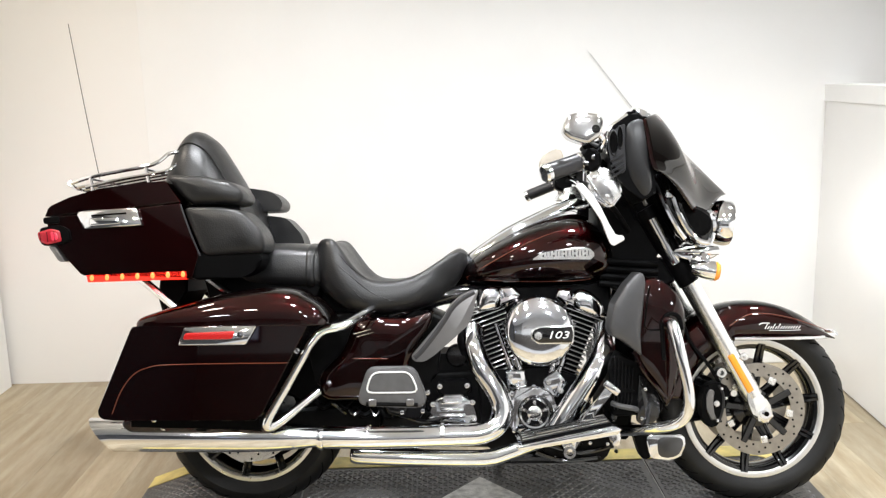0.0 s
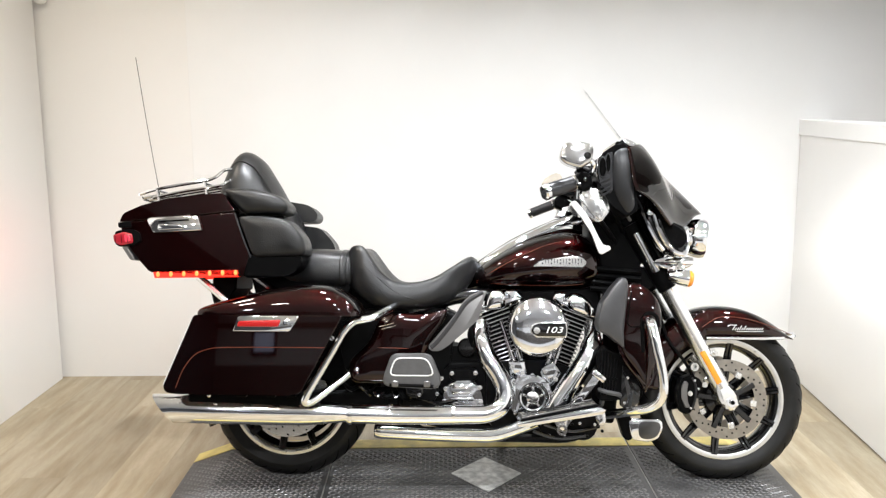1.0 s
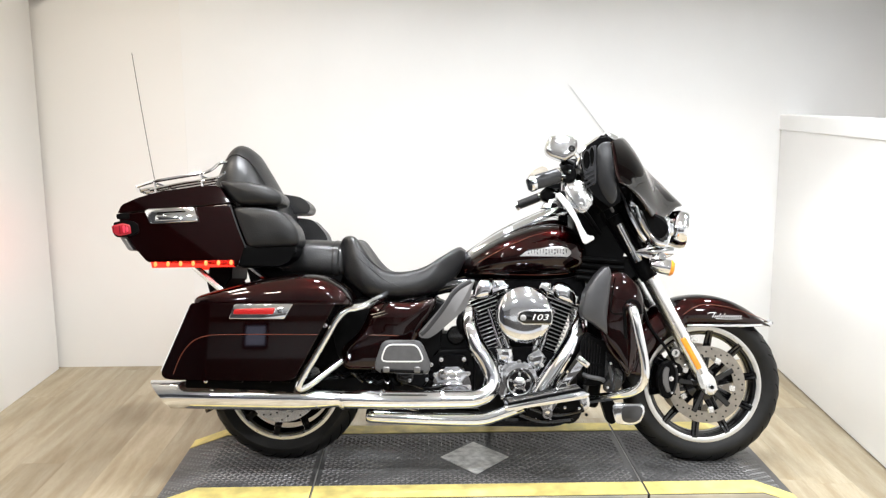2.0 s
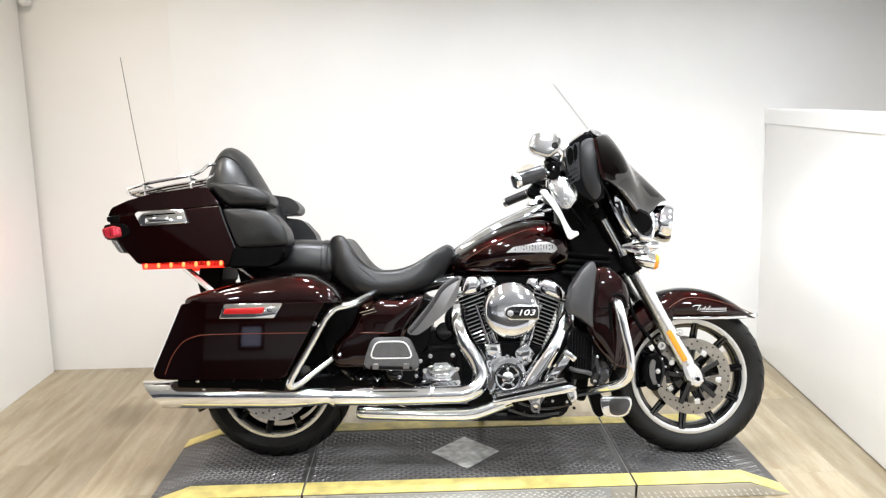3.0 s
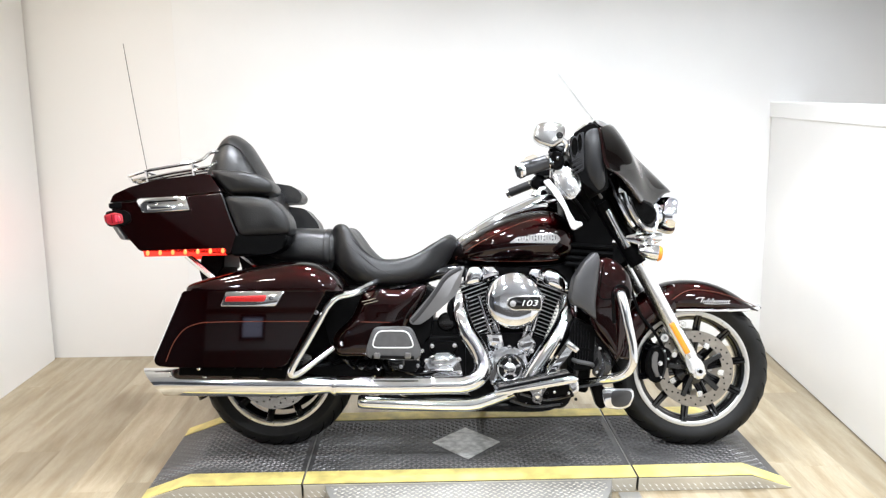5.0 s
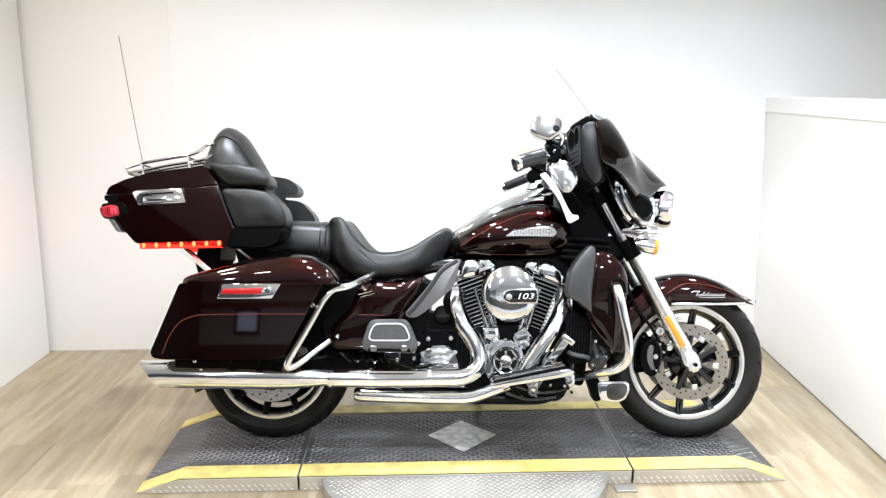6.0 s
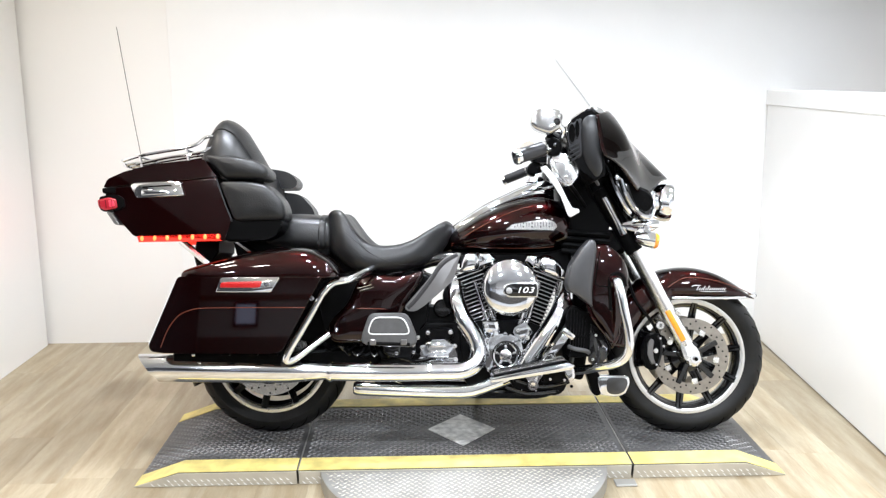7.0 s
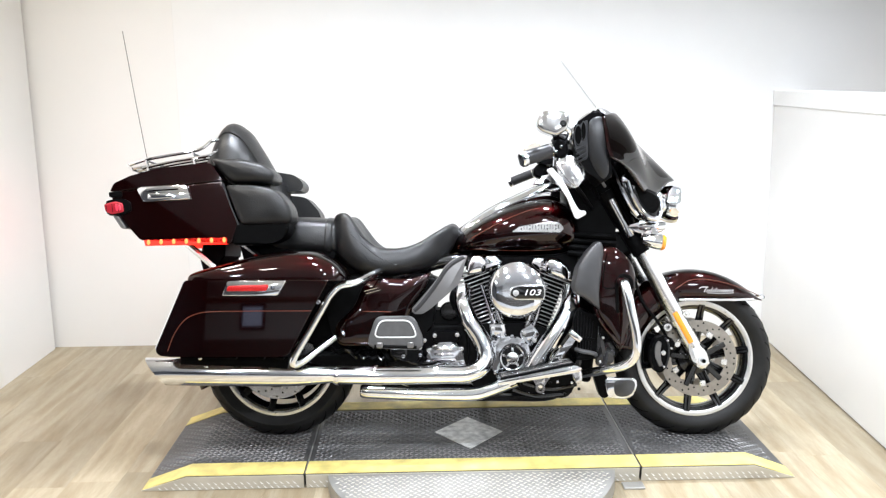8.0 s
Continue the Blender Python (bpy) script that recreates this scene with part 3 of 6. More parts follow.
# brake disc, caliper and fork of the front wheel
for s in (-1, 1):
    ax = side_axis(FX + 0.006, s * 0.078, WZ + 0.002)
    disc = part("brake_disc", lathe([(0.146, 0.0025), (0.146, -0.0025), (0.103, -0.0025), (0.103, 0.0025)], ax, 64, True), ROTOR, BIKE, "drilled steel brake disc")
    if s < 0:
        bm = bmesh.new()
        for k in range(40):
            a = 2 * math.pi * k / 40
            r = (0.136, 0.124, 0.113)[k % 3]
            add_lathe(bm, [(0, 0.0032), (0.0036, 0.0032), (0.0036, 0.0), (0, 0.0)], ax @ Matrix.Translation((r * math.cos(a), r * math.sin(a), 0)), 8)
        tagged(part("drill_hole", bm, DARK, disc, "small dark drilled holes"), "", "", "", "stuff")
    for k in range(5):
        a = 2 * math.pi * k / 5 + 0.5
        m = ax @ Matrix.Rotation(a, 4, "Z")
        bm = bmesh.new()
        add_box(bm, (0.072, 0, 0.002), (0.085, 0.021, 0.010), 0.003, 1, m)
        part("disc_carrier", bm, GLOSSBLACK, fw)
        bm = bmesh.new()
        add_box(bm, (0.098, 0.0, 0.006), (0.024, 0.024, 0.006), 0.003, 1, m @ Matrix.Rotation(0.6, 4, "Z"))
        add_lathe(bm, [(0, 0.013), (0.006, 0.013), (0.007, 0.008)], m @ Matrix.Rotation(0.6, 4, "Z") @ Matrix.Translation((0.098, 0, 0)), 8)
        part("disc_bobbin", bm, ALLOY, fw, "bright floating disc mount")
    y = s * 0.118
    bm = bmesh.new()
    add_tube(bm, [(1.392, y, 0.706), (1.589, y, 0.338)], 0.0285, 20, 0, (1.0, 1.08))
    leg = part("fork_slider", bm, ALLOY, BIKE, "bright polished fork leg")
    bm = prism([(1.562, 0.372), (1.612, 0.350), (1.646, 0.294), (1.640, 0.264), (1.612, 0.252), (1.584, 0.276), (1.566, 0.322)], y - 0.028, y + 0.028, 0.008, 2)
    part("axle_clamp", bm, ALLOY, leg)
    part("axle_nut", lathe([(0, 0.012), (0.008, 0.012), (0.009, 0.002), (0.017, 0.002), (0.018, -0.01)], side_axis(1.618, y + s * 0.03, 0.288) @ Matrix.Rotation(0 if s < 0 else math.pi, 4, "X"), 20), CHROME, leg)
    part("axle_recess", lathe([(0, 0.014), (0.0075, 0.0135)], side_axis(1.618, y + s * 0.03, 0.288) @ Matrix.Rotation(0 if s < 0 else math.pi, 4, "X"), 16), DARK, leg)
    d = Vector((1.589 - 1.392, 0, 0.338 - 0.706)).normalized()
    m = aim((1.514, y + s * 0.030, 0.47), Vector((1.514, y + s * 0.030, 0.47)) + d)
    bm = bmesh.new()
    add_box(bm, (0, 0, 0.065), (0.012, 0.021, 0.130), 0.004, 2, m)
    part("fork_reflector", bm, AMBER, leg, "amber side reflector")
    part("fork_cover", tube([(1.262, y, 0.93), (1.398, y, 0.694)], 0.034, 18, 0), PLASTIC, BIKE, "black upper fork cover")
    bm = tube([(1.281, y + s * 0.026, 0.898), (1.352, y + s * 0.030, 0.757)], 0.0165, 14, 0)
    part("fork_bolster", bm, CHROME, BIKE, "chrome fork trim")
    bm = prism([(1.430, 0.321), (1.447, 0.369), (1.483, 0.383), (1.517, 0.366), (1.519, 0.330), (1.500, 0.298), (1.486, 0.256), (1.470, 0.238), (1.445, 0.244), (1.432, 0.280)], s * 0.062, s * 0.118, 0.010, 2, True, 1)
    cal = part("brake_caliper", bm, PLASTIC, BIKE, "black four-piston brake caliper")
    part("caliper_bolt", lathe([(0, 0.008), (0.009, 0.007), (0.010, 0)], side_axis(1.476, s * 0.118, 0.315) @ Matrix.Rotation(0 if s < 0 else math.pi, 4, "X"), 14), ALLOY, cal)
    bm = prism([(1.457, 0.362), (1.472, 0.354), (1.465, 0.321), (1.468, 0.285), (1.477, 0.265), (1.458, 0.262), (1.445, 0.300), (1.445, 0.341)], s * 0.122, s * 0.112, 0.003, 1, True, 1)
    part("caliper_badge", bm, DEFLECT, cal, "grey curved cover plate")
    for cx, cz in ((1.493, 0.362), (1.478, 0.262), (1.506, 0.332)):
        part("caliper_bolt", lathe([(0, 0.006), (0.0045, 0.0055), (0.006, 0)], side_axis(cx, s * 0.1175, cz) @ Matrix.Rotation(0 if s < 0 else math.pi, 4, "X"), 10), CHROME_WORN, cal)
    part("caliper_rib", tube([(1.484, s * 0.117, 0.372), (1.497, s * 0.119, 0.345), (1.496, s * 0.119, 0.300), (1.484, s * 0.117, 0.256)], 0.004, 8, 4), BANDGREY, cal)
    part("banjo_bolt", lathe([(0, 0.010), (0.006, 0.009), (0.007, 0.003), (0.012, 0.003), (0.012, -0.004)], side_axis(1.560, s * 0.140, 0.464) @ Matrix.Rotation(0 if s < 0 else math.pi, 4, "X"), 14), ALLOY, leg, "bright bolt on the fork leg")
    bm = tube([(1.50, s * 0.10, 0.36), (1.46, s * 0.11, 0.43), (1.40, s * 0.09, 0.52), (1.36, s * 0.07, 0.68)], 0.006, 6, 4)
    part("brake_hose", bm, PLASTIC, BIKE)
    bm = bmesh.new()
    add_lathe(bm, [(0.007, 0.010), (0.008, 0.02), (0.015, 0.02), (0.018, 0.0), (0, 0), (0, 0.010)], side_axis(1.492, s * 0.11, 0.412) @ Matrix.Rotation(0 if s < 0 else math.pi, 4, "X"), 14)
    part("caliper_mount", bm, ALLOY, cal)
    bm = bmesh.new()
    add_lathe(bm, [(0, 0.02), (0.010, 0.02), (0.011, 0.0), (0, 0)], side_axis(1.528, s * 0.11, 0.348) @ Matrix.Rotation(0 if s < 0 else math.pi, 4, "X"), 12)
    part("caliper_mount", bm, ALLOY, cal)


def fender(name, cx, cz, r, a0, a1, half, depth, floor_z, parent, label):
    """A mudguard: a domed sheet round the wheel whose skirts end at depth or at a level line."""
    bm = bmesh.new()
    steps, across = 40, 18
    grid = []
    for i in range(steps + 1):
        a = radians(a0 + (a1 - a0) * i / steps)
        c, s = math.cos(a), math.sin(a)
        dep = depth
        if floor_z is not None and s > 0.2:
            dep = min(depth, max((cz + r * s - floor_z) / s, 0.002))
            if a > radians(105):
                dep = depth
        row = []
        for j in range(across + 1):
            q = math.pi * j / across
            w = -math.cos(q)
            dr = dep * (1 - abs(math.sin(q)) ** 0.62)
            y = half * math.copysign(abs(w) ** 0.8, w)
            row.append(bm.verts.new((cx + (r - dr) * c, y, cz + (r - dr) * s)))
        grid.append(row)
    for a, b in zip(grid, grid[1:]):
        for j in range(across):
            bm.faces.new((a[j], a[j + 1], b[j + 1], b[j]))
    ob = part(name, bm, PAINT, parent, label)
    mod = ob.modifiers.new("thickness", "SOLIDIFY")
    mod.thickness = 0.004
    return ob


ff = fender("front_fender", FX - 0.01, WZ, 0.344, 41, 172, 0.088, 0.125, 0.516, BIKE, "glossy maroon front mudguard")
bm = bmesh.new()
for s in (-1, 1):
    add_tube(bm, [(1.545, s * 0.092, 0.515), (1.70, s * 0.092, 0.514), (1.82, s * 0.088, 0.516), (1.875, s * 0.055, 0.522)], 0.0055, 8, 4, None, 0.6)
add_tube(bm, [(1.875, -0.055, 0.522), (1.892, 0.0, 0.527), (1.875, 0.055, 0.522)], 0.0065, 8, 4)
part("fender_trim", bm, CHROME, ff, "chrome lower trim")
bm = bmesh.new()
for k in range(14):
    x, h = 1.640 + 0.0080 * k, (0.016 if k in (0, 3, 5) else 0.0085)
    add_tube(bm, [(x, -0.0925, 0.5445), (x + 0.004 + 0.3 * h, -0.0925, 0.5445 + h)], 0.0013, 5, 0)
add_tube(bm, [(1.622, -0.0925, 0.558), (1.632, -0.0925, 0.563), (1.655, -0.0925, 0.5625)], 0.0014, 5, 3)
add_tube(bm, [(1.652, -0.0925, 0.5405), (1.70, -0.0925, 0.5390), (1.752, -0.0925, 0.5405)], 0.0009, 5, 3)
part("fender_script", bm, WHITE, ff, "silver script badge as plain strokes")
bm = tube([(1.53, -0.0915, 0.555), (1.60, -0.0845, 0.592), (1.70, -0.084, 0.584), (1.80, -0.085, 0.552), (1.85, -0.075, 0.530)], 0.0014, 5, 5)
part("pinstripe", bm, STRIPE, ff, "thin red pinstripe")

fender("rear_fender", RX, WZ + 0.02, 0.345, 0, 205, 0.115, 0.10, None, BIKE, "glossy maroon rear mudguard between the bags")


rd = part("brake_disc", lathe([(0.150, 0.0025), (0.150, -0.0025), (0.106, -0.0025), (0.106, 0.0025)], side_axis(RX, -0.095, WZ), 64, True), ALLOY, BIKE, "drilled bright steel brake disc")
bm = bmesh.new()
for k in range(36):
    a, r = 2 * math.pi * k / 36, (0.141, 0.128, 0.115)[k % 3]
    add_lathe(bm, [(0, 0.0032), (0.0036, 0.0032), (0.0036, 0.0), (0, 0.0)], side_axis(RX, -0.095, WZ) @ Matrix.Translation((r * math.cos(a), r * math.sin(a), 0)), 8)
tagged(part("drill_hole", bm, DARK, rd, "small dark drilled holes"), "", "", "", "stuff")
for k in range(5):
    bm = bmesh.new()
    add_box(bm, (0.072, 0, 0.002), (0.085, 0.028, 0.010), 0.003, 1, side_axis(RX, -0.095, WZ) @ Matrix.Rotation(2 * math.pi * k / 5, 4, "Z"))
    part("disc_carrier", bm, ALLOY, rw)

part("belt_pulley", lathe([(0.0, 0.01), (0.168, 0.01), (0.175, 0.006), (0.175, -0.02), (0.0, -0.02)], side_axis(RX, 0.055, WZ), 48), PLASTIC, rw, "black belt pulley")
part("inner_fender", prism([(0.10, 0.60), (0.09, 0.36), (0.20, 0.33), (0.40, 0.33), (0.40, 0.60)], -0.13, 0.13, 0.02, 2), PLASTIC, BIKE, "black inner mudguard")

# ---- panniers with their guards and silencers ----
def pannier(s):
    y = lambda v: s * v
    bm = prism([(-0.247, 0.603), (-0.349, 0.362), (-0.338, 0.343), (-0.30, 0.338), (0.08, 0.336), (0.115, 0.345), (0.255, 0.603)], y(0.452), y(0.21), 0.022, 4, True, 1)
    bag = part("pannier", bm, PAINT, BIKE, "glossy maroon hard pannier with red pinstripe")
    crest = ((-0.252, 0.611, 0.060), (-0.238, 0.628, 0.105), (-0.195, 0.643, 0.118), (-0.145, 0.657, 0.1215), (-0.07, 0.676, 0.1225), (0.0, 0.691, 0.1225), (0.098, 0.705, 0.1225), (0.19, 0.703, 0.122), (0.245, 0.682, 0.120), (0.285, 0.652, 0.112), (0.308, 0.618, 0.085))
    bm = body([(x, top, 1.206 - top, half) for x, top, half in crest], 3.0, 36, 5, y(0.331))
    for v in bm.verts:
        v.co.z = max(v.co.z, 0.6005)
    lid = part("pannier_lid", bm, PAINT, bag, "glossy maroon lid")
    if s < 0:
        bm = tube([(-0.305, y(0.4535), 0.358), (-0.280, y(0.4535), 0.420), (-0.243, y(0.4535), 0.468), (-0.198, y(0.4535), 0.488), (-0.15, y(0.4535), 0.494), (0.0, y(0.4535), 0.496), (0.195, y(0.4535), 0.496)], 0.0014, 5, 6)
        part("pinstripe", bm, STRIPE, bag, "thin red pinstripe")
    bm = prism([(-0.113, 0.549), (-0.094, 0.600), (0.112, 0.602), (0.080, 0.549)], y(0.462), y(0.448), 0.004, 2, True, 1)
    latch = part("latch", bm, CHROME, bag, "chrome latch plate")
    bm = prism([(-0.098, 0.565), (-0.092, 0.584), (0.050, 0.588), (0.042, 0.565)], y(0.466), y(0.458), 0.003, 2, True, 1)
    part("latch_reflector", bm, RED, latch, "red reflector strip")
    part("latch_lock", lathe([(0, 0.006), (0.009, 0.005), (0.010, 0)], side_axis(0.066, y(0.461), 0.578) @ Matrix.Rotation(0 if s < 0 else math.pi, 4, "X"), 16), CHROME, latch)
    # Thin tube stands in for the white wall reflected in the rounded rear edge.
    bm = tube([(-0.264, y(0.40), 0.595), (-0.311, y(0.405), 0.482), (-0.363, y(0.40), 0.362)], 0.0055, 8, 3)
    part("pannier_edge_glint", bm, CHROME, bag, "chrome strip standing in for the wall's reflection on the rear edge")
    bm = bmesh.new()
    add_tube(bm, [(0.41, y(0.20), 0.632), (0.385, y(0.29), 0.616), (0.341, y(0.365), 0.592), (0.285, y(0.385), 0.580), (0.250, y(0.39), 0.545), (0.235, y(0.39), 0.52), (0.180, y(0.39), 0.425),
                  (0.125, y(0.39), 0.332), (0.121, y(0.385), 0.305), (0.140, y(0.37), 0.308), (0.175, y(0.34), 0.332), (0.250, y(0.28), 0.390)], 0.0135, 12, 6)
    guard = part("pannier_guard", bm, CHROME, BIKE, "chrome tubular pannier guard")
    part("guard_bolt", lathe([(0, 0.012), (0.008, 0.011), (0.009, 0)], side_axis(0.213, y(0.40), 0.525) @ Matrix.Rotation(0 if s < 0 else math.pi, 4, "X"), 12), CHROME, guard)
    for bx in (-0.215,):
        part("pannier_mount", box((bx, y(0.37), 0.324), (0.012, 0.02, 0.010), 0.003, 1), CHROME_WORN, bag)
    for bx in (-0.10, 0.0, 0.07):
        part("pannier_mount", box((bx, y(0.37), 0.326), (0.030, 0.03, 0.010), 0.003, 1), PLASTIC, bag)
    bm = prism([(-0.30, 0.325), (0.09, 0.325), (0.09, 0.255), (-0.30, 0.285)], y(0.34), y(0.2), 0.004, 1, True, 0)
    part("pannier_bracket", bm, PLASTIC, BIKE)


pannier(-1)
pannier(1)


def silencer(s):
    bm = bmesh.new()
    n = 28
    rings = []
    for x, r in ((0.262, 0.030), (0.235, 0.0325), (0.16, 0.041), (0.10, 0.046), (0.02, 0.048), (-0.20, 0.050), (-0.36, 0.0505)):
        rings.append([Vector((x, s * 0.300 + r * math.cos(2 * math.pi * j / n), 0.2585 + 0.010 * (0.262 - x) / 0.6 + r * math.sin(2 * math.pi * j / n))) for j in range(n)])
    end, inner = [], []
    for j in range(n):
        a = 2 * math.pi * j / n
        z = 0.2690 + 0.0505 * math.sin(a)
        x = -0.392 - 0.045 * math.sin(a)
        end.append(Vector((x, s * 0.300 + 0.0505 * math.cos(a), z)))
        inner.append(Vector((x + 0.05, s * 0.300 + 0.040 * math.cos(a), 0.2690 + 0.040 * math.sin(a))))
    bm = loft(rings + [end, inner])
    return part("silencer", bm, CHROME, BIKE, "chrome slash-cut silencer")


silencer(-1)
silencer(1)
bm = bmesh.new()
add_tube(bm, [(0.714, -0.16, 0.56), (0.716, -0.20, 0.515), (0.742, -0.225, 0.445), (0.785, -0.235, 0.375), (0.800, -0.24, 0.325), (0.785, -0.25, 0.278), (0.735, -0.262, 0.256), (0.66, -0.27, 0.253),
              (0.45, -0.29, 0.253), (0.25, -0.30, 0.256)], 0.0335, 20, 6)
pipe = part("rear_header", bm, CHROME, BIKE, "chrome rear exhaust header with heat shield")
for x in (0.262, 0.40, 0.62):
    bm = lathe([(0.0355, -0.006), (0.037, 0), (0.0355, 0.006)], Matrix.Translation((x, -0.30 + 0.03 * (x - 0.25) / 0.4, 0.2545)) @ Matrix.Rotation(math.pi / 2, 4, "Y"), 24)
    part("pipe_clamp", bm, CHROME_WORN, pipe)
part("exhaust_port", tube([(0.735, -0.08, 0.548), (0.708, -0.14, 0.545), (0.698, -0.180, 0.525), (0.708, -0.198, 0.500)], 0.032, 16, 5), PLASTIC, BIKE, "black rear exhaust port")
bm = bmesh.new()
add_tube(bm, [(0.352, -0.225, 0.186), (0.375, -0.23, 0.184), (0.50, -0.235, 0.180), (0.66, -0.235, 0.176), (0.755, -0.235, 0.177), (0.81, -0.232, 0.190), (0.90, -0.225, 0.222), (1.02, -0.20, 0.26)], 0.0255, 18, 6)
xp = part("crossover_pipe", bm, CHROME, BIKE, "chrome lower exhaust pipe")
part("pipe_end", lathe([(0.0, 0.016), (0.0215, 0.014), (0.0258, 0.004), (0.0262, -0.022)], aim((0.352, -0.225, 0.186), (0.30, -0.222, 0.187)), 24), GLOSSBLACK, xp, "black pipe end")
bm = tube([(1.13, -0.12, 0.55), (1.118, -0.19, 0.50), (1.085, -0.215, 0.435), (1.035, -0.22, 0.36), (0.985, -0.22, 0.285), (0.955, -0.215, 0.235)], 0.036, 20, 6)
part("front_header", bm, CHROME, BIKE, "chrome front exhaust header")


# ---- engine ----
crank = part("crankcase", prism([(0.70, 0.40), (0.74, 0.20), (0.80, 0.15), (1.02, 0.15), (1.10, 0.24), (1.06, 0.40), (0.98, 0.43), (0.80, 0.43)], -0.12, 0.13, 0.02, 2), IRON, BIKE, "black engine case")
gear = part("gearbox", prism([(0.42, 0.42), (0.42, 0.22), (0.74, 0.20), (0.74, 0.43)], -0.13, 0.15, 0.02, 2), IRON, BIKE, "black gearbox case")
part("engine_core", prism([(0.80, 0.42), (0.752, 0.60), (0.84, 0.655), (1.00, 0.655), (1.09, 0.59), (1.01, 0.42)], -0.05, 0.06, 0.01, 1), IRON, BIKE)


def cylinder(name, base, tip, turn):
    b, t = Vector((base[0], -0.02, base[1])), Vector((tip[0], -0.02, tip[1]))
    d = (t - b).normalized()
    m = Matrix.Translation(b) @ Matrix.Rotation(math.atan2(d.x, d.z), 4, "Y")
    length = (t - b).length
    core = bmesh.new()
    add_box(core, (0, 0, length / 2), (0.078, 0.15, length), 0.01, 2, m)
    c = part(name, core, IRON, BIKE, "black finned engine cylinder")
    n = 15
    for k in range(n):
        f = k / (n - 1)
        w = 0.088 + (0.062 if k >= n - 4 else 0.0) + 0.006 * f
        off = turn * (0.014 if k >= n - 4 else 0.0)
        h = 0.012 + f * (length - 0.012)
        d = 0.19 + (0.02 if k >= n - 4 else 0)
        bm = bmesh.new()
        add_box(bm, (off, 0, h), (w, d, 0.0058), 0.0012, 1, m)
        fin = part("cooling_fin", bm, IRON, c, "black cooling fin")
        bm = bmesh.new()
        add_box(bm, (off, 0, h + 0.0008), (w + 0.0016, d + 0.0016, 0.0024), 0.0004, 1, m)
        part("fin_edge", bm, FIN, fin, "bright machined fin edge")
    return c


part("tank_tunnel", prism([(0.715, 0.645), (0.715, 0.705), (1.16, 0.712), (1.17, 0.60), (1.09, 0.60), (1.0, 0.64)], -0.06, 0.06, 0.01, 1), IRON, BIKE, "black frame spine under the tank")
cylinder("rear_cylinder", (0.828, 0.405), (0.752, 0.615), -1)
cylinder("front_cylinder", (0.998, 0.405), (1.078, 0.612), 1)
for base, top, lug, name in (
        ([(0.702, 0.612), (0.714, 0.626), (0.850, 0.668), (0.868, 0.658), (0.850, 0.646), (0.722, 0.602)],
         [(0.723, 0.604), (0.732, 0.655), (0.750, 0.688), (0.790, 0.694), (0.808, 0.680), (0.815, 0.640), (0.808, 0.618)],
         [(0.812, 0.640), (0.802, 0.690), (0.846, 0.694), (0.872, 0.666), (0.860, 0.640), (0.822, 0.622)], "chrome rear rocker cover"),
        ([(1.010, 0.648), (1.030, 0.652), (1.145, 0.600), (1.152, 0.584), (1.132, 0.584), (1.014, 0.636)],
         [(1.027, 0.618), (1.028, 0.660), (1.048, 0.682), (1.085, 0.676), (1.120, 0.645), (1.132, 0.616), (1.124, 0.582), (1.085, 0.592)],
         [(0.976, 0.656), (0.988, 0.684), (1.030, 0.682), (1.030, 0.640), (1.022, 0.620), (1.002, 0.626)], "chrome front rocker cover")):
    rocker = part("rocker_cover", dome(base, -1, 0.116, 0.012, -0.09, 1, 3.0), CHROME, BIKE, name)
    part("rocker_dome", dome(top, -1, 0.105, 0.032, -0.07, 2, 2.8, 0.016), CHROME, rocker)
    part("rocker_box", dome(lug, -1, 0.096, 0.024, -0.06, 1, 3.0), CHROME, rocker)
    for x, z in (base[1], base[-2]):
        part("rocker_bolt", lathe([(0, 0.008), (0.005, 0.007), (0.006, 0)], side_axis(x + 0.006, -0.128, z), 10), ALLOY, rocker)
for pts in (((0.852, 0.385), (0.788, 0.575)), ((0.876, 0.385), (0.818, 0.580)), ((0.950, 0.385), (1.003, 0.580)), ((0.974, 0.385), (1.034, 0.575))):
    (xa, za), (xb, zb) = pts
    bm = bmesh.new()
    add_tube(bm, [(xa, -0.135, za), (xb, -0.125, zb)], 0.0095, 12, 0)
    mid = (xa + (xb - xa) * 0.35, -0.132, za + (zb - za) * 0.35)
    add_lathe(bm, [(0.0095, -0.016), (0.0135, -0.012), (0.0135, 0.012), (0.0095, 0.016)], aim(mid, (xb, -0.125, zb)), 12)
    part("pushrod_tube", bm, CHROME, BIKE, "chrome pushrod tube")
for outline, bolts in (([(0.814, 0.428), (0.876, 0.433), (0.880, 0.392), (0.862, 0.372), (0.820, 0.368)], ((0.830, 0.412), (0.866, 0.385))), ([(0.930, 0.398), (0.972, 0.434), (1.009, 0.391), (0.977, 0.340), (0.945, 0.350)], ((0.948, 0.396), (0.985, 0.368)))):
    tap = part("tappet_block", prism(outline, -0.165, -0.10, 0.008, 2, True, 1), CHROME, BIKE, "chrome tappet block")
    for x, z in bolts:
        part("cover_bolt", lathe([(0, 0.012), (0.0085, 0.011), (0.0095, 0)], side_axis(x, -0.165, z), 12), ALLOY, tap)
cam_cover = part("cam_cover", prism([(0.826, 0.350), (0.851, 0.382), (0.913, 0.387), (0.957, 0.364), (0.972, 0.315), (0.957, 0.263), (0.921, 0.245), (0.851, 0.240), (0.826, 0.254)], -0.195, -0.11, 0.012, 3, True, 1), CHROME, BIKE, "chrome cam cover")
ax = side_axis(0.901, -0.195, 0.305)
